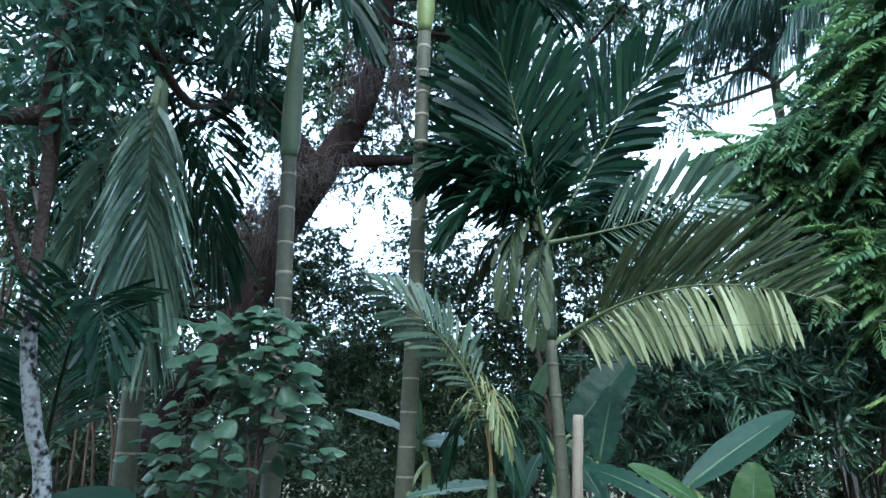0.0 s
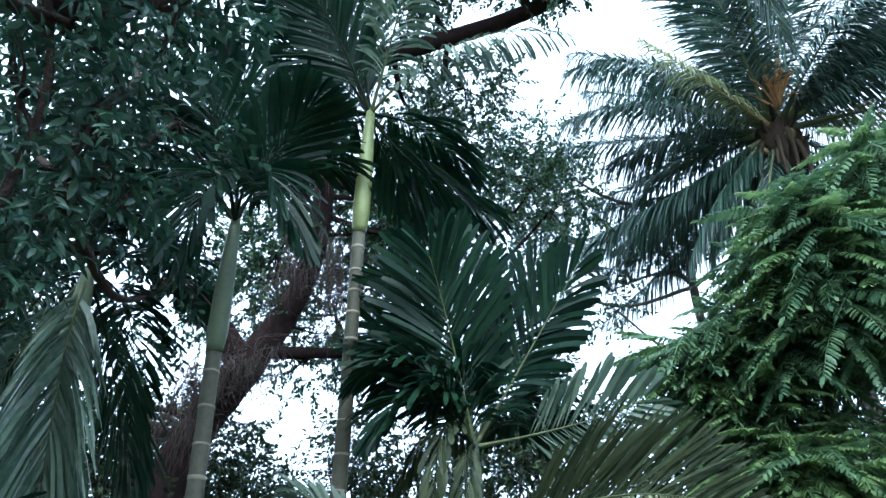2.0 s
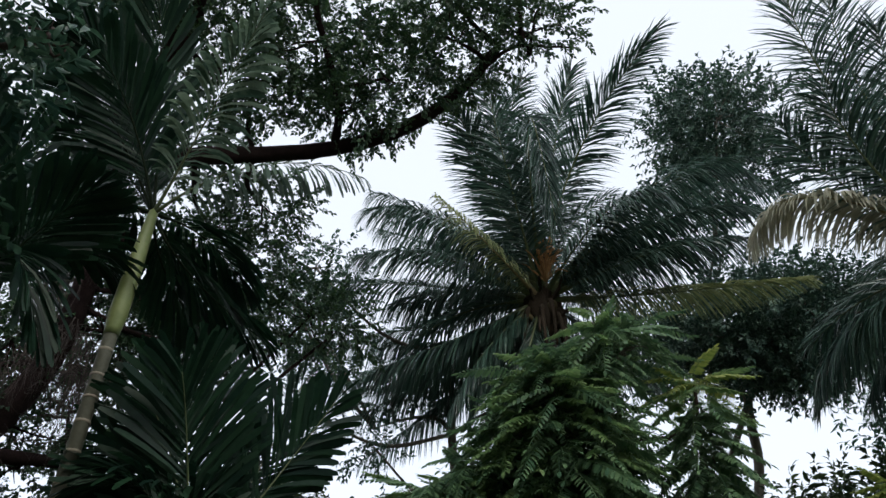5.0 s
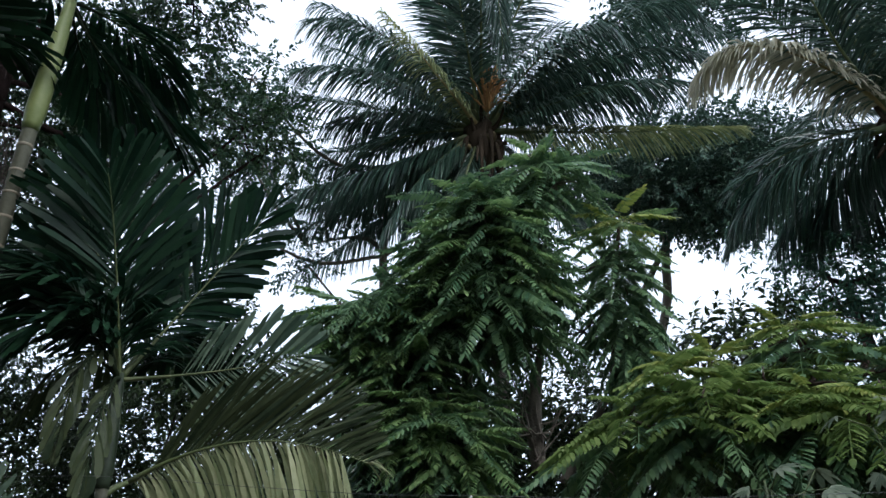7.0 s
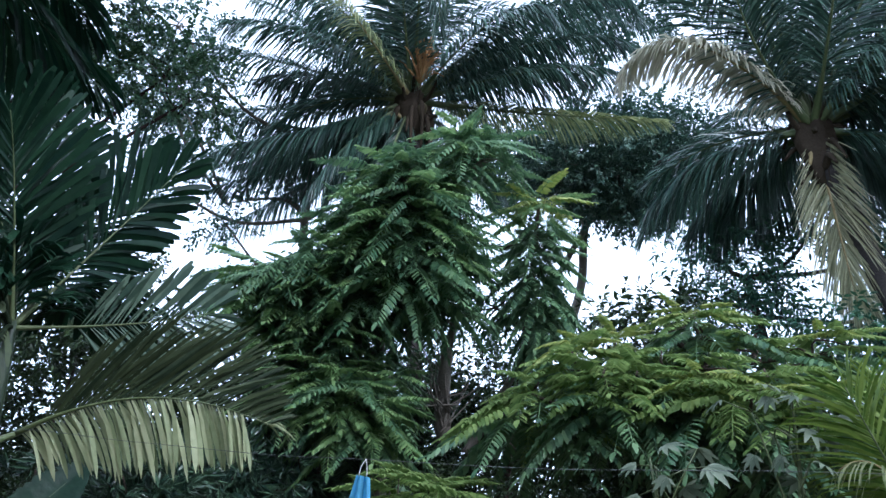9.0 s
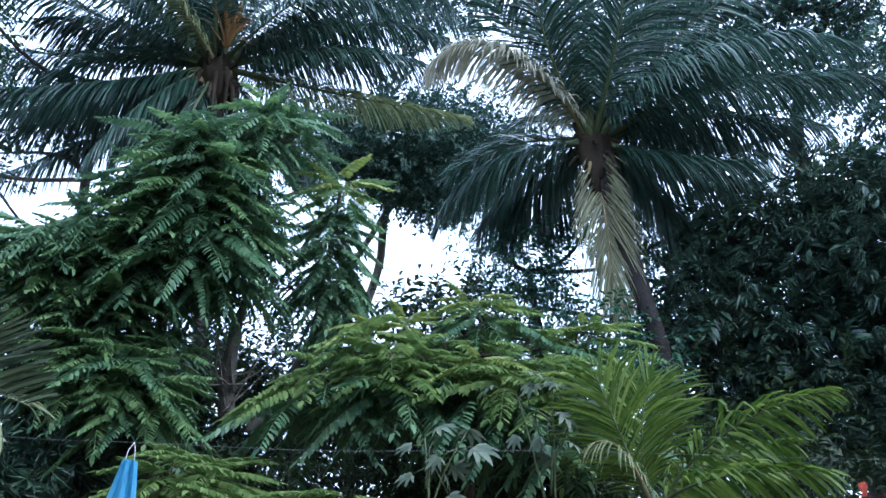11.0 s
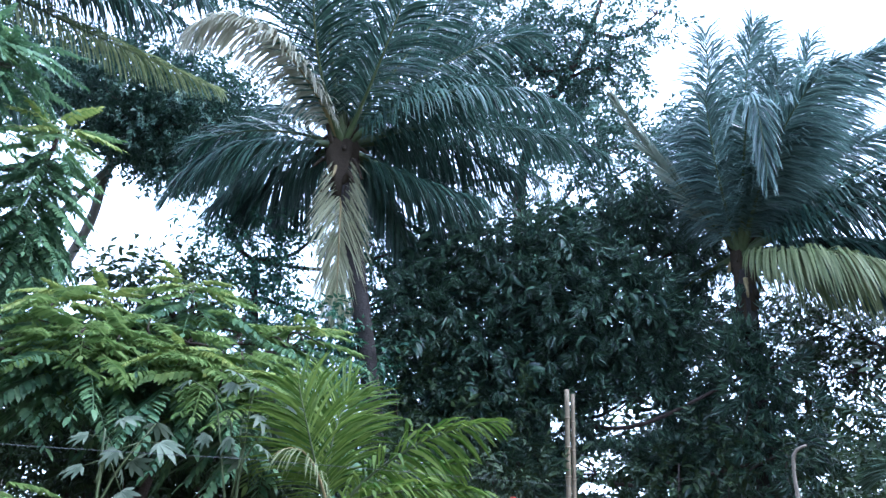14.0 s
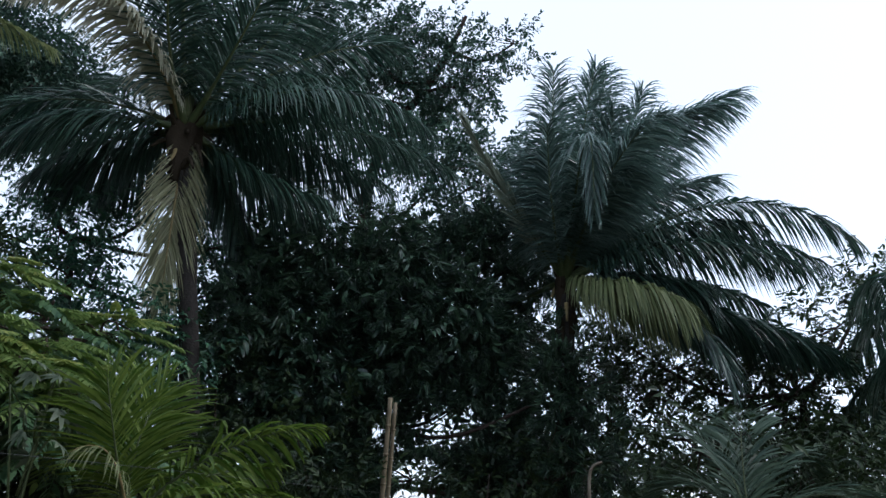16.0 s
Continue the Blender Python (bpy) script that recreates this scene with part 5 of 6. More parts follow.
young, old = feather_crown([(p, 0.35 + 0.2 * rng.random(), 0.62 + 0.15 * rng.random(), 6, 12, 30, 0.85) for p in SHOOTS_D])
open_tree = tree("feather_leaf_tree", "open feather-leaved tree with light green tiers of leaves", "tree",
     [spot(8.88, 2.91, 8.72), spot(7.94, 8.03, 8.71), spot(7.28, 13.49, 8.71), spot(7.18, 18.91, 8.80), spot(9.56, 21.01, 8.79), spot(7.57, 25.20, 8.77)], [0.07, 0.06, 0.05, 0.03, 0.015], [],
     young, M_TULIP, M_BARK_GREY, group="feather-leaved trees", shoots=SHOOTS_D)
part("old_shaded_leaves", mesh_of("old_shaded_leaves", local(old[0], open_tree), old[1], M_TULIP_DARK), open_tree, "older lower leaves, darkened for the shade below the crests")
for top in (spot(0.93, 6.38, 6.45), spot(3.84, 5.53, 6.25), spot(3.21, 6.73, 6.28), spot(0.35, 6.07, 6.28), spot(-8.90, 3.83, 6.10), spot(-2.20, 3.49, 5.89)):
    small = thing("feather_leaf_sapling", (top.x + 0.05, top.y, 0), "low feather-leaved sapling with bright green leaves by the clothes line", "sapling", "feather-leaved saplings")
    v, f = tube(smooth_line([Vector((top.x + 0.05, top.y, -0.05)), Vector((top.x - 0.03, top.y, top.z * 0.5)), top]), [0.02, 0.015, 0.006], 6, 0.05)
    part("stem", mesh_of("stem", local(v, small), f, M_BARK, True), small)
    v, f = joined(shoot(top, 0.3 + 0.2 * rng.random(), 0.57 + 0.15 * rng.random(), 6, 18, 34, 1.0)[0])
    part("foliage", mesh_of("foliage", local(v, small), f, M_TULIP_LIME), small)

v, f = joined(sum([shoot(SHOOTS_C[k] + Vector((0, -0.05, 0.06)), 0.06, 0.5, 2, 18, 10, 1.0)[0] for k in (0, 3, 5, 7, 9, 11)], []))
part("young_leaves", mesh_of("young_leaves", local(v, low_tree), f, M_TULIP_YOUNG), low_tree, "yellow-green young leaves")

# far trees with small leaves
FAR_A = [
    (-10.5, 30.6, 17.4, 1.62, 1.08, 1.24), (-14.7, 28.9, 17.4, 1.22, 0.94, 1.12), (-19.5, 29.5, 18, 1.26, 1.12, 1.12), (-15.6, 45.4, 19.8, 1.24, 1.24, 1.24), (-17.3, 45.6, 18.6, 1.45, 1.02, 1.24, 0.6), (-16.3, 41.5, 18.6, 1.59, 0.87, 1.24, 0.6),
    (-14.1, 31.3, 18.6, 2.17, 1.02, 1.24), (-5.4, 30.4, 17.4, 1.08, 0.81, 0.99, 0.7), (-17.9, 27.8, 18.6, 1.45, 0.87, 0.99)]
tree("forked_tree", "tall forked tree with a slim crooked trunk and fine dark leaves", "tree",
     [spot(-8.59, 2.78, 18.69), spot(-9.09, 11.15, 18.67), spot(-9.69, 17.07, 18.66), spot(-11.05, 21.35, 18.66), spot(-11.74, 25.68, 18.66), spot(-13.48, 26.41, 18.66), spot(-16.34, 26.76, 18.66), spot(-19.28, 27.89, 18.66)], [0.125, 0.12, 0.11, 0.105, 0.09, 0.055],
     FAR_A, leafy(FAR_A, TW_SMALL, 55, 1.7, 0.1, 0.9), M_FAR, M_BARK_GREY, [([spot(-11.58, 25.40, 18.51), spot(-9.92, 23.10, 18.50), spot(-8.22, 20.58, 18.49), spot(-6.46, 18.73, 18.49)], [0.085, 0.075, 0.06]), ([spot(-11.74, 25.68, 18.66), spot(-10.80, 28.81, 18.65), spot(-10.09, 32.34, 18.65)], [0.08, 0.05])])
FAR_B = [(17.7, 29.3, 15.0, 1.17, 0.47, 0.70, 0.8), (23.5, 32.5, 15.0, 1.05, 0.93, 0.80, 0.5), (26.2, 28.2, 14.0, 0.76, 0.65, 0.70, 0.7), (18.8, 24.8, 14.0, 0.44, 0.33, 0.40, 0.9), (12.9, 29.8, 15.0, 0.70, 0.35, 0.50, 0.6), (27.0, 35.1, 14.2, 0.87, 0.65, 0.80), (25.6, 38.4, 14.2, 0.8, 0.6, 0.7, 0.9)]
tree("pale_branched_tree", "thin pale tree with bare forked branches and sparse leaves", "tree",
     [spot(10.83, 4.49, 15.04), spot(11.86, 16.81, 15.03), spot(12.50, 25.50, 15.02), spot(12.35, 28.58, 15.01), spot(12.88, 32.01, 15.01)], [0.12, 0.11, 0.09, 0.08, 0.04], FAR_B, leafy(FAR_B, TW_SMALL, 40, 1.35, 0.1, 0.9), M_FAR, M_BARK_GREY,
     [([spot(12.48, 26.16, 15.02), spot(13.80, 27.21, 15.01), spot(15.95, 27.23, 15.01), spot(19.12, 26.46, 15.01)], [0.06, 0.04, 0.015]), ([spot(12.45, 25.94, 15.02), spot(10.62, 26.98, 15.02), spot(9.19, 27.53, 15.02)], [0.05, 0.03])])
FAR_C = [(-52.3, 36.8, 17.0, 1.46, 0.93, 1.00), (-47.9, 33.7, 17.0, 1.19, 1.19, 1.00, 0.8), (-54.7, 34.9, 17.0, 0.79, 0.79, 0.80, 0.7), (-46.0, 38.4, 17.0, 1.59, 0.93, 1.00, 0.8), (-39.5, 35.9, 17.0, 1.06, 1.19, 1.00, 0.6), (-51.9, 31.3, 17.0, 0.79, 0.79, 0.80, 0.7), (-59.3, 38.0, 17.0, 0.53, 0.40, 0.50, 0.6), (-41.3, 30.2, 16.9, 1.46, 1.06, 1.00, 0.4), (-48.3, 32.0, 16.9, 1.46, 1.06, 1.00, 0.4), (-36.6, 35.6, 16.9, 1.46, 1.06, 1.00, 0.7), (-33.5, 37.9, 16.9, 1.32, 0.93, 1.00, 0.7), (-44.1, 38.5, 17.0, 1.32, 0.93, 1.00, 0.7), (-18.6, 30.0, 16.9, 1.46, 1.06, 1.00, 0.6), (-56.1, 27.8, 14.96, 1.3, 0.9, 0.9, 0.9), (-53.1, 28.7, 14.95, 1.2, 0.8, 0.9, 0.9)]
tree("tall_tree", "tall tree with open branches of fine leaves behind the palms", "tree",
     [spot(-45.49, 2.16, 16.94), spot(-45.88, 19.21, 16.96), spot(-46.11, 27.22, 16.97), spot(-48.86, 32.35, 16.99), spot(-52.28, 36.35, 17.00), spot(-54.80, 40.17, 17.01)], [0.2, 0.18, 0.16, 0.12, 0.08, 0.04], FAR_C, leafy(FAR_C, TW_SMALL, 40, 1.5, 0.1, 0.9), M_FAR, M_BARK)

# mango trees
MANGO_A = [
    (-46.2, 20.7, 12.0, 1.87, 1.03, 1.20), (-38.7, 16.7, 11.9, 1.12, 1.21, 1.10), (-53.0, 16.4, 12.0, 1.59, 1.21, 1.20), (-46.0, 13.1, 12.0, 2.06, 1.12, 1.20), (-55.1, 10.7, 12.2, 1.33, 1.14, 1.00),
    (-39.3, 9.7, 11.9, 1.31, 1.12, 1.10), (-43.3, 6.3, 11.9, 1.2, 0.93, 1.10), (-51.0, 4.6, 11.9, 1.0, 0.7, 1.10), (-57.5, 5.3, 12.2, 1.0, 0.85, 1.00), (-58.2, 16.0, 13.0, 0.81, 1.21, 0.70, 0.8), (-53.4, 22.5, 12.4, 1.16, 0.58, 0.80, 0.9), (-62.9, 11.4, 11.2, 0.61, 1.05, 0.40), (-64.3, 5.6, 11.0, 0.94, 0.69, 0.50, 0.5), (-56.8, 24.3, 12.25, 0.7, 0.5, 0.6), (-59.5, 21.1, 12.76, 0.7, 0.6, 0.6)]
BARE = [(spot(*row[:3]), row[3]) for row in ((-54.0, 8.5, 11.1, 0.5), (-53.7, 8.7, 11.7, 0.52), (-54.2, 8.4, 12.3, 0.52), (-54.0, 8.5, 12.9, 0.5), (-51.6, 4.6, 11.1, 0.5), (-51.9, 4.4, 11.7, 0.52), (-51.5, 4.8, 12.3, 0.52), (-51.6, 4.6, 12.9, 0.5), (-54.4, 15.0, 11.2, 0.3), (-54.4, 15.0, 12.0, 0.3), (-54.4, 15.0, 12.8, 0.3))]
tree("mango_tree", "large dense dark mango tree with drooping long leaves", "tree", [spot(-46.83, -3.49, 12.44), spot(-47.10, 6.28, 12.45), spot(-46.92, 14.85, 12.46), spot(-46.63, 20.18, 12.36)], [0.2, 0.18, 0.13, 0.05],
     MANGO_A, joined([leafy(MANGO_A, TW_MANGO, 54, 0.74, 0.0, 0.7, thin=BARE), core(MANGO_A, 32, 0.85, TW_MANGO, BARE), core(MANGO_A[:4] + MANGO_A[8:10], 14, 1.7, None, BARE)]), M_MANGO, M_BARK, group="mango trees")
MANGO_B = [(22.3, 4.3, 7.8, 0.77, 0.53, 0.60), (16.8, 5.4, 8.0, 0.79, 0.49, 0.60, 0.8), (21.1, -0.4, 7.8, 0.95, 0.41, 0.60), (13.5, 2.3, 8.1, 0.75, 0.56, 0.60, 0.7), (10.1, 6.0, 8.1, 0.50, 0.50, 0.60, 0.6), (19.7, 4.8, 8.6, 1.34, 0.54, 0.60), (12.8, 6.2, 8.6, 0.67, 0.40, 0.60, 0.8)]
tree("mango_tree", "low dark mango tree with drooping leaf tufts behind the banana plants", "tree", [spot(17.92, -7.18, 8.18), spot(17.43, -1.82, 8.17), spot(17.38, 3.08, 8.06)], [0.09, 0.08, 0.03],
     MANGO_B, joined([leafy(MANGO_B, TW_MANGO, 42, 0.82, 0.2, 0.7), core(MANGO_B, 18, 1.0, TW_MANGO)]), M_MANGO, M_BARK, group="mango trees")
HIDDEN = [(-29.9, 15.7, 10.6, 0.50, 0.37, 0.50), (-32.0, 13.0, 10.6, 0.58, 0.37, 0.50), (-22.8, 21.2, 12.4, 0.88, 0.78, 0.80), (-24.2, 17.2, 12.4, 0.68, 0.58, 0.80, 0.8), (-35.0, 18.1, 12.8, 0.80, 0.90, 0.80), (-37.3, 22.3, 13.0, 0.71, 0.61, 0.60, 0.8), (-30.1, 24.1, 12.7, 0.80, 0.60, 0.60)]
tree("broadleaf_tree", "half-hidden broad-leaved tree behind a coconut palm", "tree", [spot(-24.48, 1.39, 12.93), spot(-24.60, 11.86, 12.94), spot(-23.78, 20.30, 12.74)], [0.12, 0.1, 0.04],
     HIDDEN, joined([leafy(HIDDEN, TW_BROAD, 60, 0.9, 0.0, 0.8), core(HIDDEN, 20, 1.0)]), M_BROAD, M_BARK)
BEHIND_C = [(-62.0, 15.4, 14.5, 1.24, 0.68, 0.70, 0.6), (-66.0, 11.7, 14.5, 1.35, 1.13, 0.70), (-62.1, 8.1, 14.5, 1.47, 1.02, 0.70), (-68.4, 13.0, 14.5, 0.90, 0.68, 0.60, 0.8), (-60.7, 12.2, 14.8, 1.38, 0.92, 0.70), (-62.3, 6.4, 13.5, 1.16, 0.74, 0.70, 0.4), (-60.5, 20.6, 12.8, 0.60, 0.50, 0.50)]
RIGHT = [(-78.8, 10.3, 13.0, 1.32, 0.91, 1.00, 0.9), (-81.9, 7.8, 13.0, 0.91, 1.01, 1.00, 0.9), (-85.0, 17.3, 14.1, 0.54, 0.54, 0.80), (-75.4, 13.7, 14.0, 1.09, 0.54, 0.80, 0.8), (-72.6, 6.8, 10.0, 0.86, 0.54, 0.70, 0.9), (-69.1, 10.8, 13.0, 0.81, 1.01, 0.80, 0.8), (-82.4, 14.6, 14.0, 1.31, 0.65, 0.90, 0.8), (-71.3, 12.7, 13.5, 1.16, 0.84, 0.80), (-77.6, 12.3, 13.5, 1.16, 0.63, 0.80), (-80.8, 4.6, 12.0, 1.03, 0.65, 0.80), (-75.9, 8.1, 12.5, 1.07, 0.68, 0.70), (-66.9, 15.1, 13.5, 0.84, 0.63, 0.60), (-65.2, 9.2, 13.0, 0.71, 0.71, 0.60, 0.8)]
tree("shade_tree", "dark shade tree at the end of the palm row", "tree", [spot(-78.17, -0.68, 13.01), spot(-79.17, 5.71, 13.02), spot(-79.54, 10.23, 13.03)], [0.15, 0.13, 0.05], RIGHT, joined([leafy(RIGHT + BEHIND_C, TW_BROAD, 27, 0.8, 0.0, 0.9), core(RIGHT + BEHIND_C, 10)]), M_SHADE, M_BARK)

# thickets that close the view between the trunks
def thicket(label, clumps, template, density, material, size=1.0):
    c = spot(*clumps[0][:3])
    ob = thing("thicket", (c.x, c.y, 0), label, "shrubs")
    for clump in clumps:
        p = np.array(spot(*clump[:3]))
        foot = np.array([p[0], p[1], -0.1])
        for k in range(3):
            e = p + rng.normal(size=3) * np.array([clump[3], clump[3], clump[4]]) * 0.4
            v, f = tube(smooth_line([foot + rng.normal(size=3) * (0.2, 0.2, 0), (foot + e) / 2 + rng.normal(size=3) * 0.15, e], 4), [0.03, 0.02, 0.008], 5)
            part("stem", mesh_of("stem", local(v, ob), f, M_BARK, True), ob)
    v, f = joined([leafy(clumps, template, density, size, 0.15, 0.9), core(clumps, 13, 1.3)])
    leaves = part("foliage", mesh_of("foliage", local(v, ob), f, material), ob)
    leaves["kind"] = "stuff"
    return ob


thicket("dense dark green thicket of fine leaves beneath the fig", [
    (47.3, 8.9, 12.7, 0.97, 1.07, 0.90), (39.6, 14.8, 12.7, 0.68, 0.68, 0.80, 0.8), (38.1, 8.3, 12.7, 1.17, 0.97, 0.90, 0.8), (46.5, 2.2, 12.2, 1.21, 0.93, 0.90, 0.8), (37.2, 0.7, 12.2, 1.40, 0.93, 0.90, 0.8),
    (32.4, 11.0, 12.7, 0.88, 0.97, 0.80, 0.8), (25.8, 13.9, 12.7, 0.88, 0.58, 0.80, 0.6), (25.6, 7.5, 12.7, 0.97, 0.88, 0.90, 0.7), (57.4, 1.8, 11.8, 1.25, 0.98, 0.90, 0.7), (47.9, -3.5, 10.3, 1.25, 0.62, 0.80, 0.9), (52.6, 13.9, 11.2, 1.03, 0.69, 0.70, 0.9), (60.2, 12.7, 11.2, 0.94, 0.69, 0.70, 0.8), (21.3, 9.7, 9.7, 0.81, 0.44, 0.50), (16.1, 10.3, 9.6, 0.74, 0.44, 0.50), (11.8, 10.0, 9.6, 0.59, 0.44, 0.50, 0.7)], TW_SMALL, 85, M_SHADE, 1.3)
thicket("tangled undergrowth beside the palm trunks", [
    (66.7, -0.2, 8.8, 0.79, 0.66, 0.70, 0.8), (64.8, 5.1, 9.3, 0.70, 0.70, 0.80, 0.7), (66.4, 13.5, 9.7, 0.74, 0.81, 0.80, 0.9), (69.6, 22.8, 9.4, 0.8, 0.7, 0.7, 0.7), (65.8, 21.4, 9.5, 0.6, 0.7, 0.7, 0.6), (58.1, -3.0, 8.3, 0.81, 0.44, 0.70, 0.9), (54.3, 5.8, 9.2, 0.84, 0.70, 0.70, 0.5), (70.5, 17.4, 9.2, 0.63, 0.84, 0.70)], TW_BROAD, 38, M_SHADE, 0.8)
thicket("dark undergrowth below the feather-leaved trees", [
    (10.0, 10.1, 11.0, 1.37, 0.77, 0.90), (2.2, 10.3, 11.0, 1.11, 0.86, 0.90), (-3.1, 12.8, 11.6, 0.98, 0.98, 0.90, 0.8), (-8.3, 10.3, 11.1, 0.94, 0.69, 0.90, 0.7), (-14.4, 8.5, 10.1, 1.09, 0.70, 0.90), (-22.1, 7.4, 10.1, 1.25, 0.70, 0.90), (5.4, 5.3, 10.0, 1.25, 0.62, 0.80),
    (-3.9, 5.4, 10.1, 1.25, 0.54, 0.80), (10.4, 15.1, 11.5, 0.90, 0.72, 0.80, 0.8), (29.3, 18.8, 10.5, 1.06, 0.90, 0.60, 0.9), (23.0, 14.8, 10.5, 0.98, 0.57, 0.60, 0.9), (-23.0, 6.4, 9.4, 1.18, 0.74, 0.90), (-13.3, 17.1, 10.02, 0.42, 0.34, 0.4, 0.75), (-16.6, 17.9, 10.22, 0.42, 0.34, 0.4, 0.75), (-19.3, 17.0, 10.23, 0.42, 0.34, 0.4, 0.75)], TW_SMALL, 75, M_SHADE, 1.3)
thicket("shaded shrubs behind the young palm", [
    (-30.9, 5.4, 8.9, 0.98, 0.63, 0.80), (-38.0, 5.1, 9.5, 1.04, 0.67, 0.80, 0.8), (-43.6, 8.0, 11.0, 1.03, 0.77, 0.90, 0.5), (-17.1, 4.4, 8.9, 1.05, 0.56, 0.80), (-36.4, 11.9, 11.5, 1.07, 0.81, 0.90), (-45.8, 2.8, 9.5, 0.89, 0.44, 0.70, 0.5),
    (-58.4, 4.4, 10.9, 1.54, 0.69, 0.80, 0.5), (-75.6, 4.4, 11.0, 1.37, 0.60, 0.80, 0.5), (-81.4, 3.9, 11.0, 1.03, 0.69, 0.80)], TW_BROAD, 40, M_SHADE, 0.85)

# low woods beyond, all round
WOODS = [(b, 2.5 + 1.5 * math.sin(b * 0.31) + rng.normal() * 0.8, 20 + 3 * math.sin(b * 0.7), 1.7, 1.5 + 0.5 * rng.random(), 0.9) for b in range(-92, 92, 7) if b != -50]
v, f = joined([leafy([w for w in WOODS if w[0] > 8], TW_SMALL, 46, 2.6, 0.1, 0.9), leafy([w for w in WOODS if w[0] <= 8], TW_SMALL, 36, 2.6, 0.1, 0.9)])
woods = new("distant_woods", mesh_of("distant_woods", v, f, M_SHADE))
tagged(woods, "dark low woods beyond the garden trees", "woods", kind="stuff")



# ---- vine, bananas and small things ----
def flat_leaf(outline, ribs=8, sag=0.2, cup=0.15, wave=0.0, length=1.0, torn=0.0):
    """A broad leaf along +y: outline(u) is its half width; returns vertices and faces, with a fold at the midrib."""
    n, m = ribs * 2 + 1, 4
    verts, quads = [], []
    for i in range(n):
        u = i / (n - 1)
        h = outline(u) * length
        for j in range(-m, m + 1):
            q = j / m
            cut = 1 - torn * (abs(q) ** 3) * rng.random()
            x = h * q * cut
            y = u * length + 0.12 * abs(x)
            z = -sag * length * u * u + cup * abs(x) - wave * abs(q) * rng.random() * h - sag * 0.8 * x * x / max(0.2 * length, 1e-3)
            verts.append((x, y, z))
    w = 2 * m + 1
    for i in range(n - 1):
        for j in range(2 * m):
            if torn and abs(j - m + 0.5) > 1.6 and rng.random() < torn * 0.35:
                continue
            a = i * w + j
            quads.append((a, a + 1, a + w + 1, a + w))
    return np.array(verts), [np.array(quads)]


def heart_outline(u):
    return 0.62 * (math.sin(math.pi * min(1, u * 0.93 + 0.07)) ** 0.8) * (1 - 0.42 * u) + 0.004


def banana_outline(u):
    return 0.14 * math.sin(math.pi * min(1.0, 0.05 + 0.95 * u)) ** 0.55 + 0.002


def pose_leaf(ob, start, way, up=(0, 0, 1)):
    m = rotate_all(np.array([way], float), np.array([up], float))[0]
    ob.matrix_basis = Matrix.Translation(start) @ Matrix(m.tolist()).to_4x4()


# climbing vine with heart-shaped leaves
vine_foot = spot(53.37, -4.79, 4.96)
vine = thing("heart_leaf_vine", (vine_foot.x, vine_foot.y, 0), "climbing vine thick with grey-green heart-shaped leaves", "vine")
VINE = [(54.7, 5.9, 5.0, 0.41, 0.26, 0.30), (55.1, 1.9, 5.0, 0.48, 0.29, 0.35), (52.6, -0.3, 5.0, 0.40, 0.26, 0.30), (57.4, -1.1, 5.1, 0.34, 0.26, 0.30), (51.4, 4.5, 5.0, 0.22, 0.22, 0.25), (52.9, 8.1, 5.0, 0.26, 0.09, 0.20)]
HEARTS = [mesh_of("heart_leaf", *flat_leaf(heart_outline, 5, 0.3, 0.2, 0.05, s), M_HEART, True) for s in (0.09, 0.115, 0.145)]
bits = []
for clump in VINE:
    pts, ways = clump_points(clump, 40, 0.6)
    c = np.array(spot(*clump[:3]))
    for p, w in zip(pts, ways):
        way = np.array([w[0], w[1], -0.25]) + rng.normal(size=3) * 0.35 + np.array([0.25, -0.3, 0])
        ob = part("heart_leaf", HEARTS[int(rng.integers(3))], vine)
        pose_leaf(ob, Vector(p) - vine.matrix_world.translation, way, (0.2 * rng.normal() + 0.15, -0.35 + 0.2 * rng.normal(), 1))
    for k in range(8):
        bits.append(tube(smooth_line([c + rng.normal(size=3) * 0.05, (c + pts[k]) / 2 + rng.normal(size=3) * 0.04, pts[k]], 4), [0.006, 0.003], 4))
    bits.append(tube(smooth_line([np.array([vine_foot.x, vine_foot.y, -0.05]), (np.array([vine_foot.x, vine_foot.y, 0]) + c) / 2 + rng.normal(size=3) * 0.06, c]), [0.014, 0.008], 5))
v, f = joined(bits)
part("stem", mesh_of("stem", local(v, vine), f, M_BARK, True), vine, "twining brown stems")


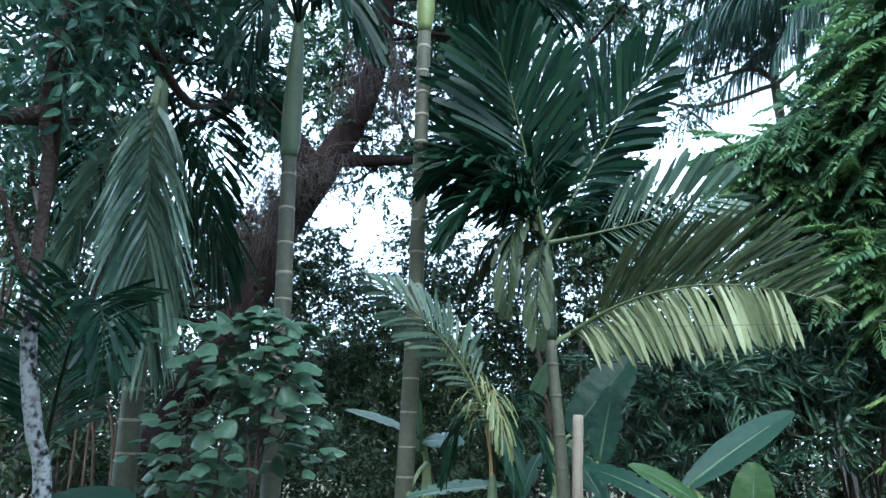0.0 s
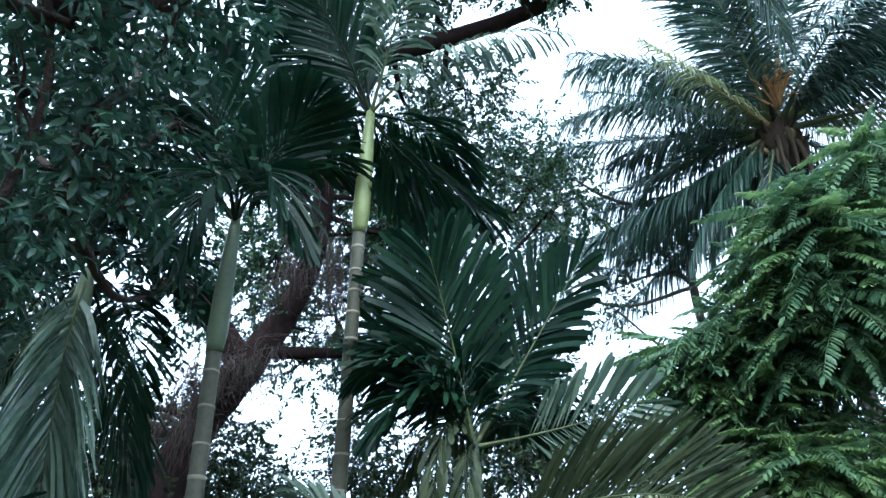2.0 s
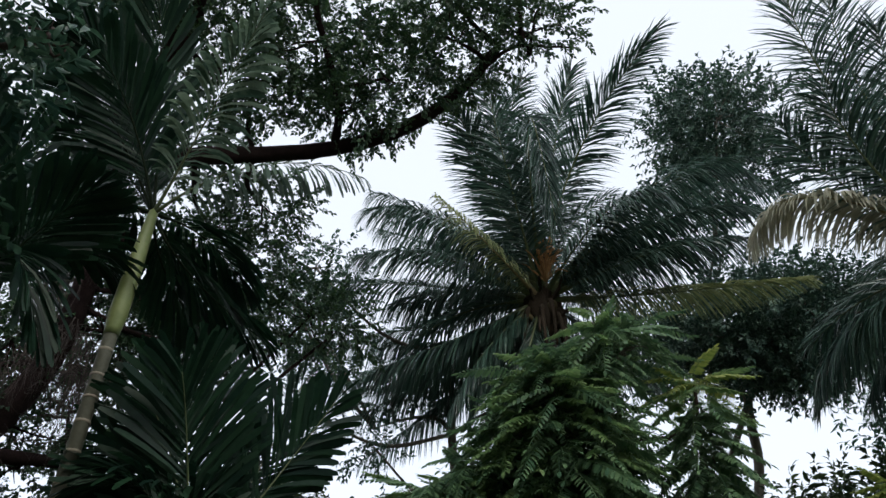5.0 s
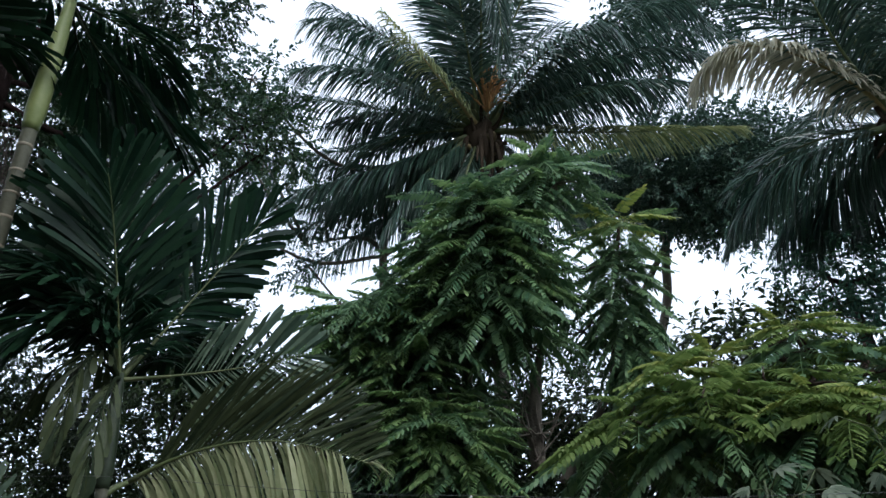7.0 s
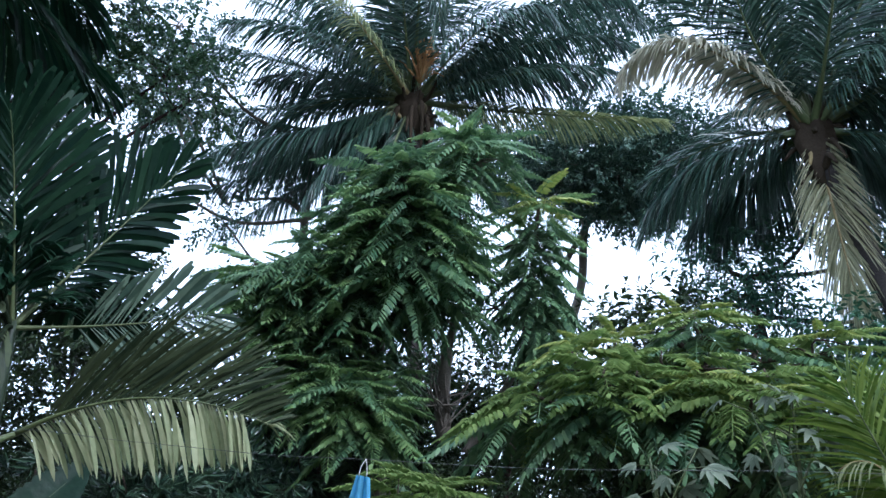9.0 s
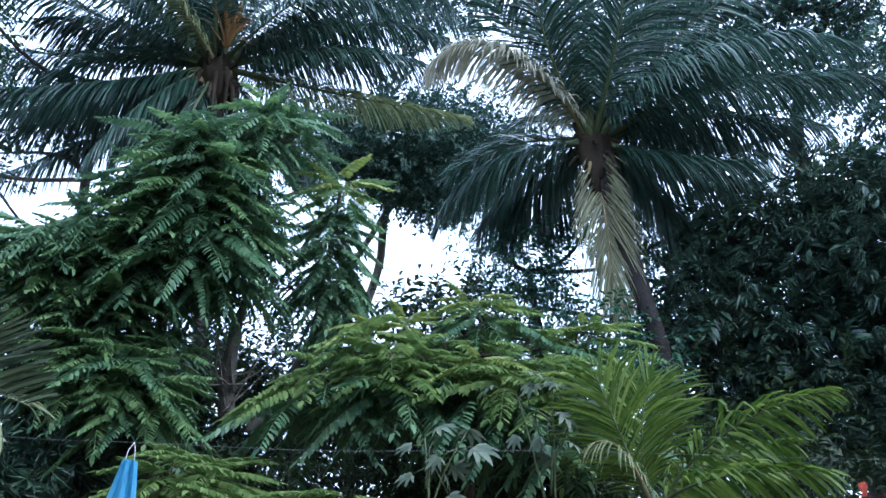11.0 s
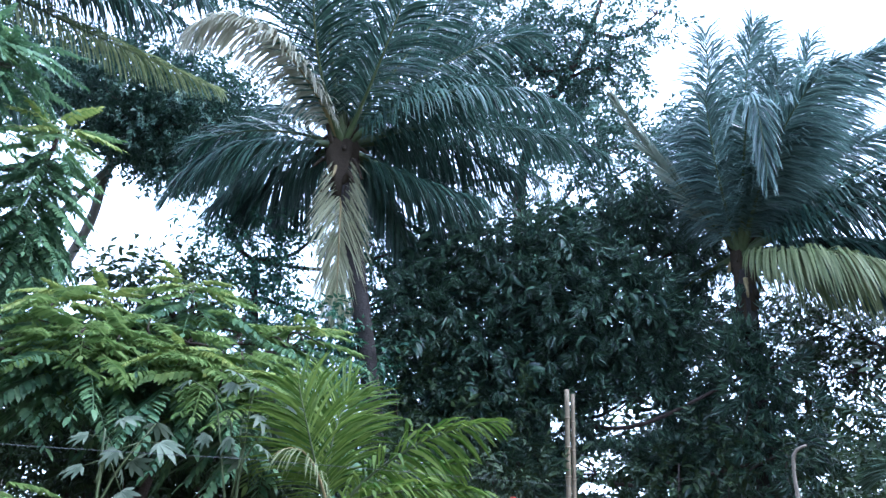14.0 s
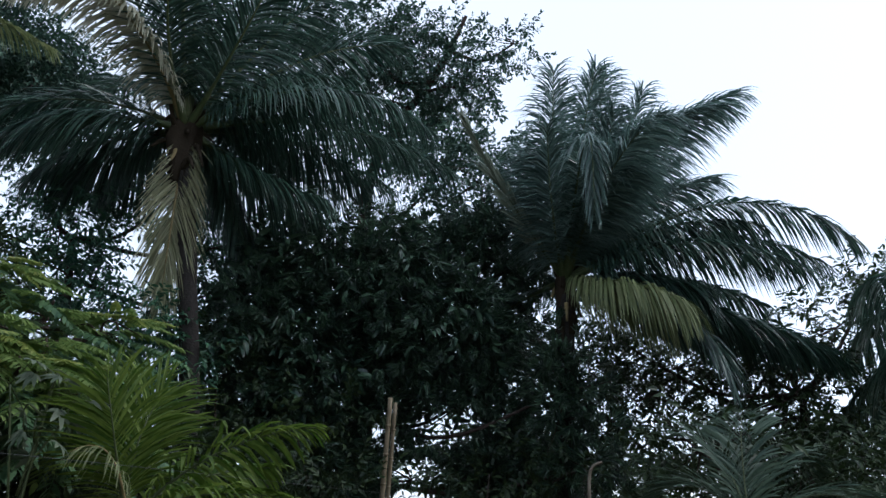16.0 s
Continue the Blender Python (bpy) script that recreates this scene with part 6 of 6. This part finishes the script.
# bananas
def banana_plant(label, foot, leaves, stem_top, stem_r=0.07):
    foot = Vector((foot.x, foot.y, 0))
    ob = thing("banana_plant", foot, label, "banana plant", "banana plants")
    v, f = tube(smooth_line([foot - Vector((0, 0, 0.05)), foot.lerp(stem_top, 0.6), stem_top]), [stem_r * 1.2, stem_r, stem_r * 0.5], 12, 0.02)
    part("stem", mesh_of("stem", local(v, ob), f, M_BANANA_STEM, True), ob, "sheathed green stem")
    for start, tip, sag, wide, material, torn, face in leaves:
        start, tip = Vector(start), Vector(tip)
        d = tip - start
        length = d.length * 1.06
        me_v, me_f = flat_leaf(lambda u: banana_outline(u) * wide, 14, sag, 0.25, 0.1, length, torn)
        blade_ob = part("leaf", mesh_of("leaf", me_v, me_f, material, True), ob)
        pose_leaf(blade_ob, start - foot, d + Vector((0, 0, sag * length)), face)
        u = np.linspace(0, 1, 8)
        rib = np.stack([0 * u, u * length, -sag * length * u * u - 0.004], -1)
        rv, rf = tube(rib, [0.014, 0.008, 0.003], 6)
        part("midrib", mesh_of("midrib", rv, rf, M_MIDRIB, True), blade_ob, "pale midrib")
        pv, pf = tube(smooth_line([np.array(stem_top), (np.array(stem_top) + np.array(start)) / 2 + (0, 0, 0.04), np.array(start)]), [0.025, 0.014], 6)
        part("petiole", mesh_of("petiole", local(pv, ob), pf, M_BANANA_STEM, True), ob)
    return ob


banana_plant("banana plant with a long dark leaf and a bright young leaf", spot(21.25, -6.97, 4.99), [
    (spot(22.61, -2.82, 4.89), spot(15.11, 1.98, 5.25), 0.12, 0.8, M_BANANA, 0.03, (0.2, -0.8, 0.6)),
    (spot(18.83, -6.18, 4.78), spot(18.21, -1.37, 4.77), 0.1, 1.9, M_BANANA_LIGHT, 0.0, (0.2, -0.9, 0.4)),
    (spot(21.49, -4.37, 4.78), spot(25.89, -1.96, 4.59), 0.25, 1.2, M_BANANA_LIGHT, 0.0, (0, -0.6, 0.8)),
    (spot(23.93, -3.87, 4.99), spot(29.53, -1.91, 5.21), 0.2, 1.1, M_BANANA, 0.2, (0, -0.6, 0.8))], spot(21.08, -4.85, 4.98))
banana_plant("banana plant with broad torn leaves behind an areca palm", spot(30.46, -6.09, 6.62), [
    (spot(29.87, 0.86, 6.60), spot(25.18, 6.17, 6.68), 0.1, 1.8, M_BANANA, 0.15, (0.3, -0.8, 0.4)),
    (spot(27.97, -1.11, 6.40), spot(26.76, 4.08, 6.39), 0.1, 1.6, M_BANANA, 0.2, (0.4, -0.8, 0.4)),
    (spot(32.93, 2.02, 6.61), spot(31.19, 6.38, 6.60), 0.1, 1.4, M_BANANA_LIGHT, 0.0, (-0.2, -0.8, 0.4)),
    (spot(31.95, -0.39, 6.51), spot(33.49, -3.58, 6.22), 0.3, 1.3, M_BANANA, 0.4, (0, -0.8, 0.5)),
    (spot(29.91, 0.04, 6.50), spot(28.53, -4.21, 6.21), 0.3, 1.2, M_BANANA, 0.4, (0, -0.8, 0.5))], spot(30.92, -0.75, 6.61))
banana_plant("banana plant with leaves coloured sky-lit, spread level near the trunk", spot(39.98, -6.65, 7.04), [
    (spot(40.78, 0.51, 7.03), spot(46.08, 2.18, 6.84), 0.1, 1.2, M_BANANA_SKY_LIT, 0.0, (0, -0.5, 0.8)),
    (spot(40.56, 0.31, 7.03), spot(38.54, -0.30, 6.63), 0.3, 1.6, M_BANANA_SKY_LIT, 0.1, (0, -0.6, 0.8)),
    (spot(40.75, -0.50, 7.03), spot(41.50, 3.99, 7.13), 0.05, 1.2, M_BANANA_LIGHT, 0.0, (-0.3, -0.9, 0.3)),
    (spot(41.81, -3.74, 6.24), spot(35.35, -3.07, 6.02), 0.15, 1.0, M_BANANA_SKY_LIT, 0.3, (0, -0.5, 0.8))], spot(40.32, -1.28, 7.03))
banana_plant("low banana plant with a dark leaf beside the sapling", spot(62.81, -7.76, 4.87), [
    (spot(66.11, -4.75, 4.77), spot(60.62, -4.48, 4.67), 0.15, 1.9, M_BANANA, 0.0, (0, -0.7, 0.7))], spot(63.27, -6.77, 4.87))

# dead stalks in the undergrowth
for low, high in ((spot(63.2, -3.8, 7.47), spot(63.7, 3.1, 7.46)), (spot(62.2, -3.7, 7.67), spot(64.1, 2.8, 7.66)), (spot(61.0, -3.8, 7.37), spot(62.8, 2.8, 7.36)), (spot(64.2, -3.7, 7.77), spot(64.3, 1.3, 7.76)), (spot(61.7, -3.7, 7.87), spot(62.0, 1.4, 7.86)), (spot(59.7, -3.0, 7.56), spot(61.9, 3.2, 7.56))):
    dead = thing("dead_stalk", (low.x, low.y, 0), "thin dry brown stalk leaning in the undergrowth", "dead stalk", "dead stalks")
    v, f = tube(smooth_line([Vector((low.x, low.y, -0.05)), low.lerp(high, 0.5) + Vector((0.04 * rng.normal(), 0, 0)), high, high + Vector((0.15 * rng.normal(), 0.05, -0.12))]), [0.016, 0.012, 0.008, 0.003], 6, 0.05)
    part("stem", mesh_of("stem", local(v, dead), f, M_DEAD, True), dead)

# peeled stake beside the young areca palm
p, q = spot(30.31, -8.00, 5.62), spot(29.56, 2.10, 5.60)
stake = thing("stake", (p.x, p.y, 0), "pale peeled wooden stake set upright in the soil", "stake")
v, f = tube(smooth_line([Vector((p.x, p.y, -0.1)), p.lerp(q, 0.6) + Vector((0.015, 0, 0)), q]), [0.045, 0.04, 0.037], 10, 0.04)
part("pole", mesh_of("pole", local(v, stake), f, M_STAKE, True), stake)

# bamboo canes
for a, b, r in ((spot(-48.54, -1.34, 8.98), spot(-49.43, 10.88, 8.99), 0.033), (spot(-48.93, -1.34, 9.09), spot(-49.83, 10.51, 9.10), 0.028)):
    cane = thing("bamboo_cane", (a.x, a.y, 0), "dry straw-coloured bamboo cane standing upright", "bamboo cane", "bamboo canes")
    foot = Vector((a.x, a.y, -0.05))
    v, f = tube(smooth_line([foot, foot.lerp(b, 0.5), b], 10), [r, r * 0.95, r * 0.85], 10, 0.02)
    part("culm", mesh_of("culm", local(v, cane), f, M_CANE, True), cane)
    nv, nf = tube([(0, 0, -0.012), (0, 0, 0), (0, 0, 0.012)], [r * 0.98, r * 1.12, r * 0.98], 10)
    node = mesh_of("node", nv, nf, M_CANE, True)
    for k in range(1, 10):
        ob = part("node", node, cane)
        ob.location = foot.lerp(b, k / 10) - cane.matrix_world.translation


# clothes line with the mask
def wire(label, points, r=0.0035):
    ob = thing("clothes_line", points[0], label, "clothes line", kind="")
    v, f = tube(smooth_line(points, 12), [r, r], 5)
    part("line", mesh_of("line", local(v, ob), f, M_WIRE, True), ob)
    return ob


wire("thin grey clothes line strung between the trees", [spot(57.2, 5.4, 6.85), spot(34.7, 8.2, 5.4), spot(22.0, 8.0, 4.15), spot(12.5, 7.5, 3.5), spot(5.04, 7.32, 3.27), spot(-8.0, 6.75, 3.38), spot(-20.0, 6.4, 3.6), spot(-30.7, 5.8, 4.24), spot(-52.4, 3.6, 8.0)], 0.0012)
top = spot(5.04, 7.34, 3.27)
mask = thing("face_mask", top, "light blue disposable face mask hanging from the clothes line", "face mask")
lv, lf = tube(smooth_line([(0.0, 0, 0.0), (-0.012, 0.0, -0.035), (-0.012, 0, -0.075)], 5), [0.002, 0.002], 5)
lw, lg = tube(smooth_line([(0.0, 0, 0.0), (0.012, 0.0, -0.03), (0.022, 0, -0.07)], 5), [0.002, 0.002], 5)
v, f = joined([(lv, lf), (lw, lg)])
part("ear_loop", mesh_of("ear_loop", v, f, M_LOOP, True), mask, "white ear loop")
cl = bmesh.new()
bmesh.ops.create_grid(cl, x_segments=12, y_segments=16, size=0.5)
for vert in cl.verts:
    x, y = vert.co.x, vert.co.y
    w = 0.05 + 0.05 * (0.5 - y)
    vert.co = (x * w * 1.15 + 0.006 + 0.02 * (0.5 - y), 0.012 * math.sin(x * 14 + y) + 0.02 * x * x, -0.07 - (0.5 - y) * 0.17)
bmesh.ops.solidify(cl, geom=cl.faces[:], thickness=0.002)
me = bpy.data.meshes.new("cloth")
cl.to_mesh(me)
cl.free()
me.materials.append(M_MASK)
part("cloth", me, mask, "pleated light blue cloth")
rot = Matrix.Rotation(radians(12), 4, "Y")
mask.matrix_world = Matrix.Translation(top) @ rot


# lobed-leaf saplings
def lobed_sapling(label, foot, top, tufts):
    ob = thing("lobed_leaf_sapling", (foot.x, foot.y, 0), label, "sapling", "lobed-leaf saplings")
    base = Vector((foot.x, foot.y, -0.05))
    v, f = tube(smooth_line([base, base.lerp(top, 0.55) + Vector((0.04, 0, 0)), top]), [0.018, 0.013, 0.007], 7, 0.04)
    part("stem", mesh_of("stem", local(v, ob), f, M_RACHIS, True), ob)
    lobe = blade(0.2, 0.055, 0.2, 0.25)
    palmate = joined([turned(lobe, a, 0, 0, size=s) for a, s in ((-75, 0.6), (-42, 0.85), (-12, 1.0), (18, 1.0), (48, 0.85), (78, 0.6))])
    me = mesh_of("lobed_leaf", *palmate, M_LOBED, True)
    for j, (tuft, count) in enumerate(tufts):
        fork = base.lerp(top, 0.66 + 0.3 * j / len(tufts))
        sv, sf = tube(smooth_line([fork, fork.lerp(tuft, 0.5) + Vector((0.03 * rng.normal(), 0, 0.05)), tuft], 4), [0.009, 0.005], 6)
        part("twig", mesh_of("twig", local(sv, ob), sf, M_RACHIS, True), ob)
        for k in range(count):
            a = 2.4 * k + rng.random()
            way = Vector((math.cos(a), math.sin(a), 0.5 - 1.4 * rng.random()))
            end = tuft + way * (0.08 + 0.1 * rng.random()) + Vector((0, 0, 0.1 * rng.normal()))
            pv, pf = tube([np.array(tuft), np.array(end)], [0.004, 0.003], 4)
            part("petiole", mesh_of("petiole", local(pv, ob), pf, M_RACHIS, True), ob)
            leaf = part("lobed_leaf", me, ob)
            size = 0.6 + 0.45 * rng.random()
            pose_leaf(leaf, end - ob.matrix_world.translation, way + Vector((0, 0, -0.5)), (0.6 * rng.normal(), -0.4, 0.8))
            leaf.matrix_basis = leaf.matrix_basis @ Matrix.Scale(size, 4)
    return ob


lobed_sapling("thin sapling with pale lobed leaves", spot(-22.68, 0.64, 5.28), spot(-25.60, 11.43, 5.28), [(spot(-22.85, 10.49, 5.27), 3), (spot(-25.67, 11.81, 5.28), 4), (spot(-27.08, 9.79, 5.28), 3), (spot(-25.99, 7.63, 5.18), 4), (spot(-24.06, 8.88, 5.28), 2)])
lobed_sapling("small sapling with pale lobed leaves near the clothes line", spot(-15.33, 0.59, 5.08), spot(-15.53, 7.71, 5.07), [(spot(-15.86, 7.11, 5.07), 3), (spot(-17.97, 6.86, 5.07), 3), (spot(-16.10, 5.76, 5.07), 3)])

# cloths left on the line and a bent branch
p = spot(-45.00, 2.85, 8.78)
rag = thing("red_cloth", p, "small red cloth caught on the line", "cloth")
v, f = flat_leaf(lambda u: 0.32 + 0.1 * math.sin(7 * u), 5, 0.1, 0.3, 0.3, 0.14)
ob = part("rag", mesh_of("rag", v, f, M_RED, True), rag)
pose_leaf(ob, (0, 0, 0.04), (0.1, 0.1, -1), (0, -1, 0.1))
p = spot(-55.51, 1.79, 7.00)
rag = thing("pale_cloth", p, "pale pink cloth draped on a low bush", "cloth")
v, f = flat_leaf(lambda u: 0.5 + 0.15 * math.sin(5 * u), 6, 0.5, -0.4, 0.25, 0.3)
ob = part("rag", mesh_of("rag", v, f, M_PINK, True), rag)
pose_leaf(ob, (0.05, 0, 0.03), (0.2, -0.4, -0.5), (0, -0.4, 1))

a, b, c, d = spot(-64.70, 1.80, 8.45), spot(-64.77, 4.94, 8.46), spot(-65.12, 5.90, 8.46), spot(-65.80, 6.22, 8.46)
stick = thing("bent_branch", (a.x, a.y, 0), "pale dry branch bent over at its tip, standing in the shrubs", "branch")
v, f = tube(smooth_line([Vector((a.x, a.y, -0.05)), a, b, c, d]), [0.022, 0.02, 0.018, 0.012], 8, 0.05)
part("stick", mesh_of("stick", local(v, stick), f, M_STAKE, True), stick)
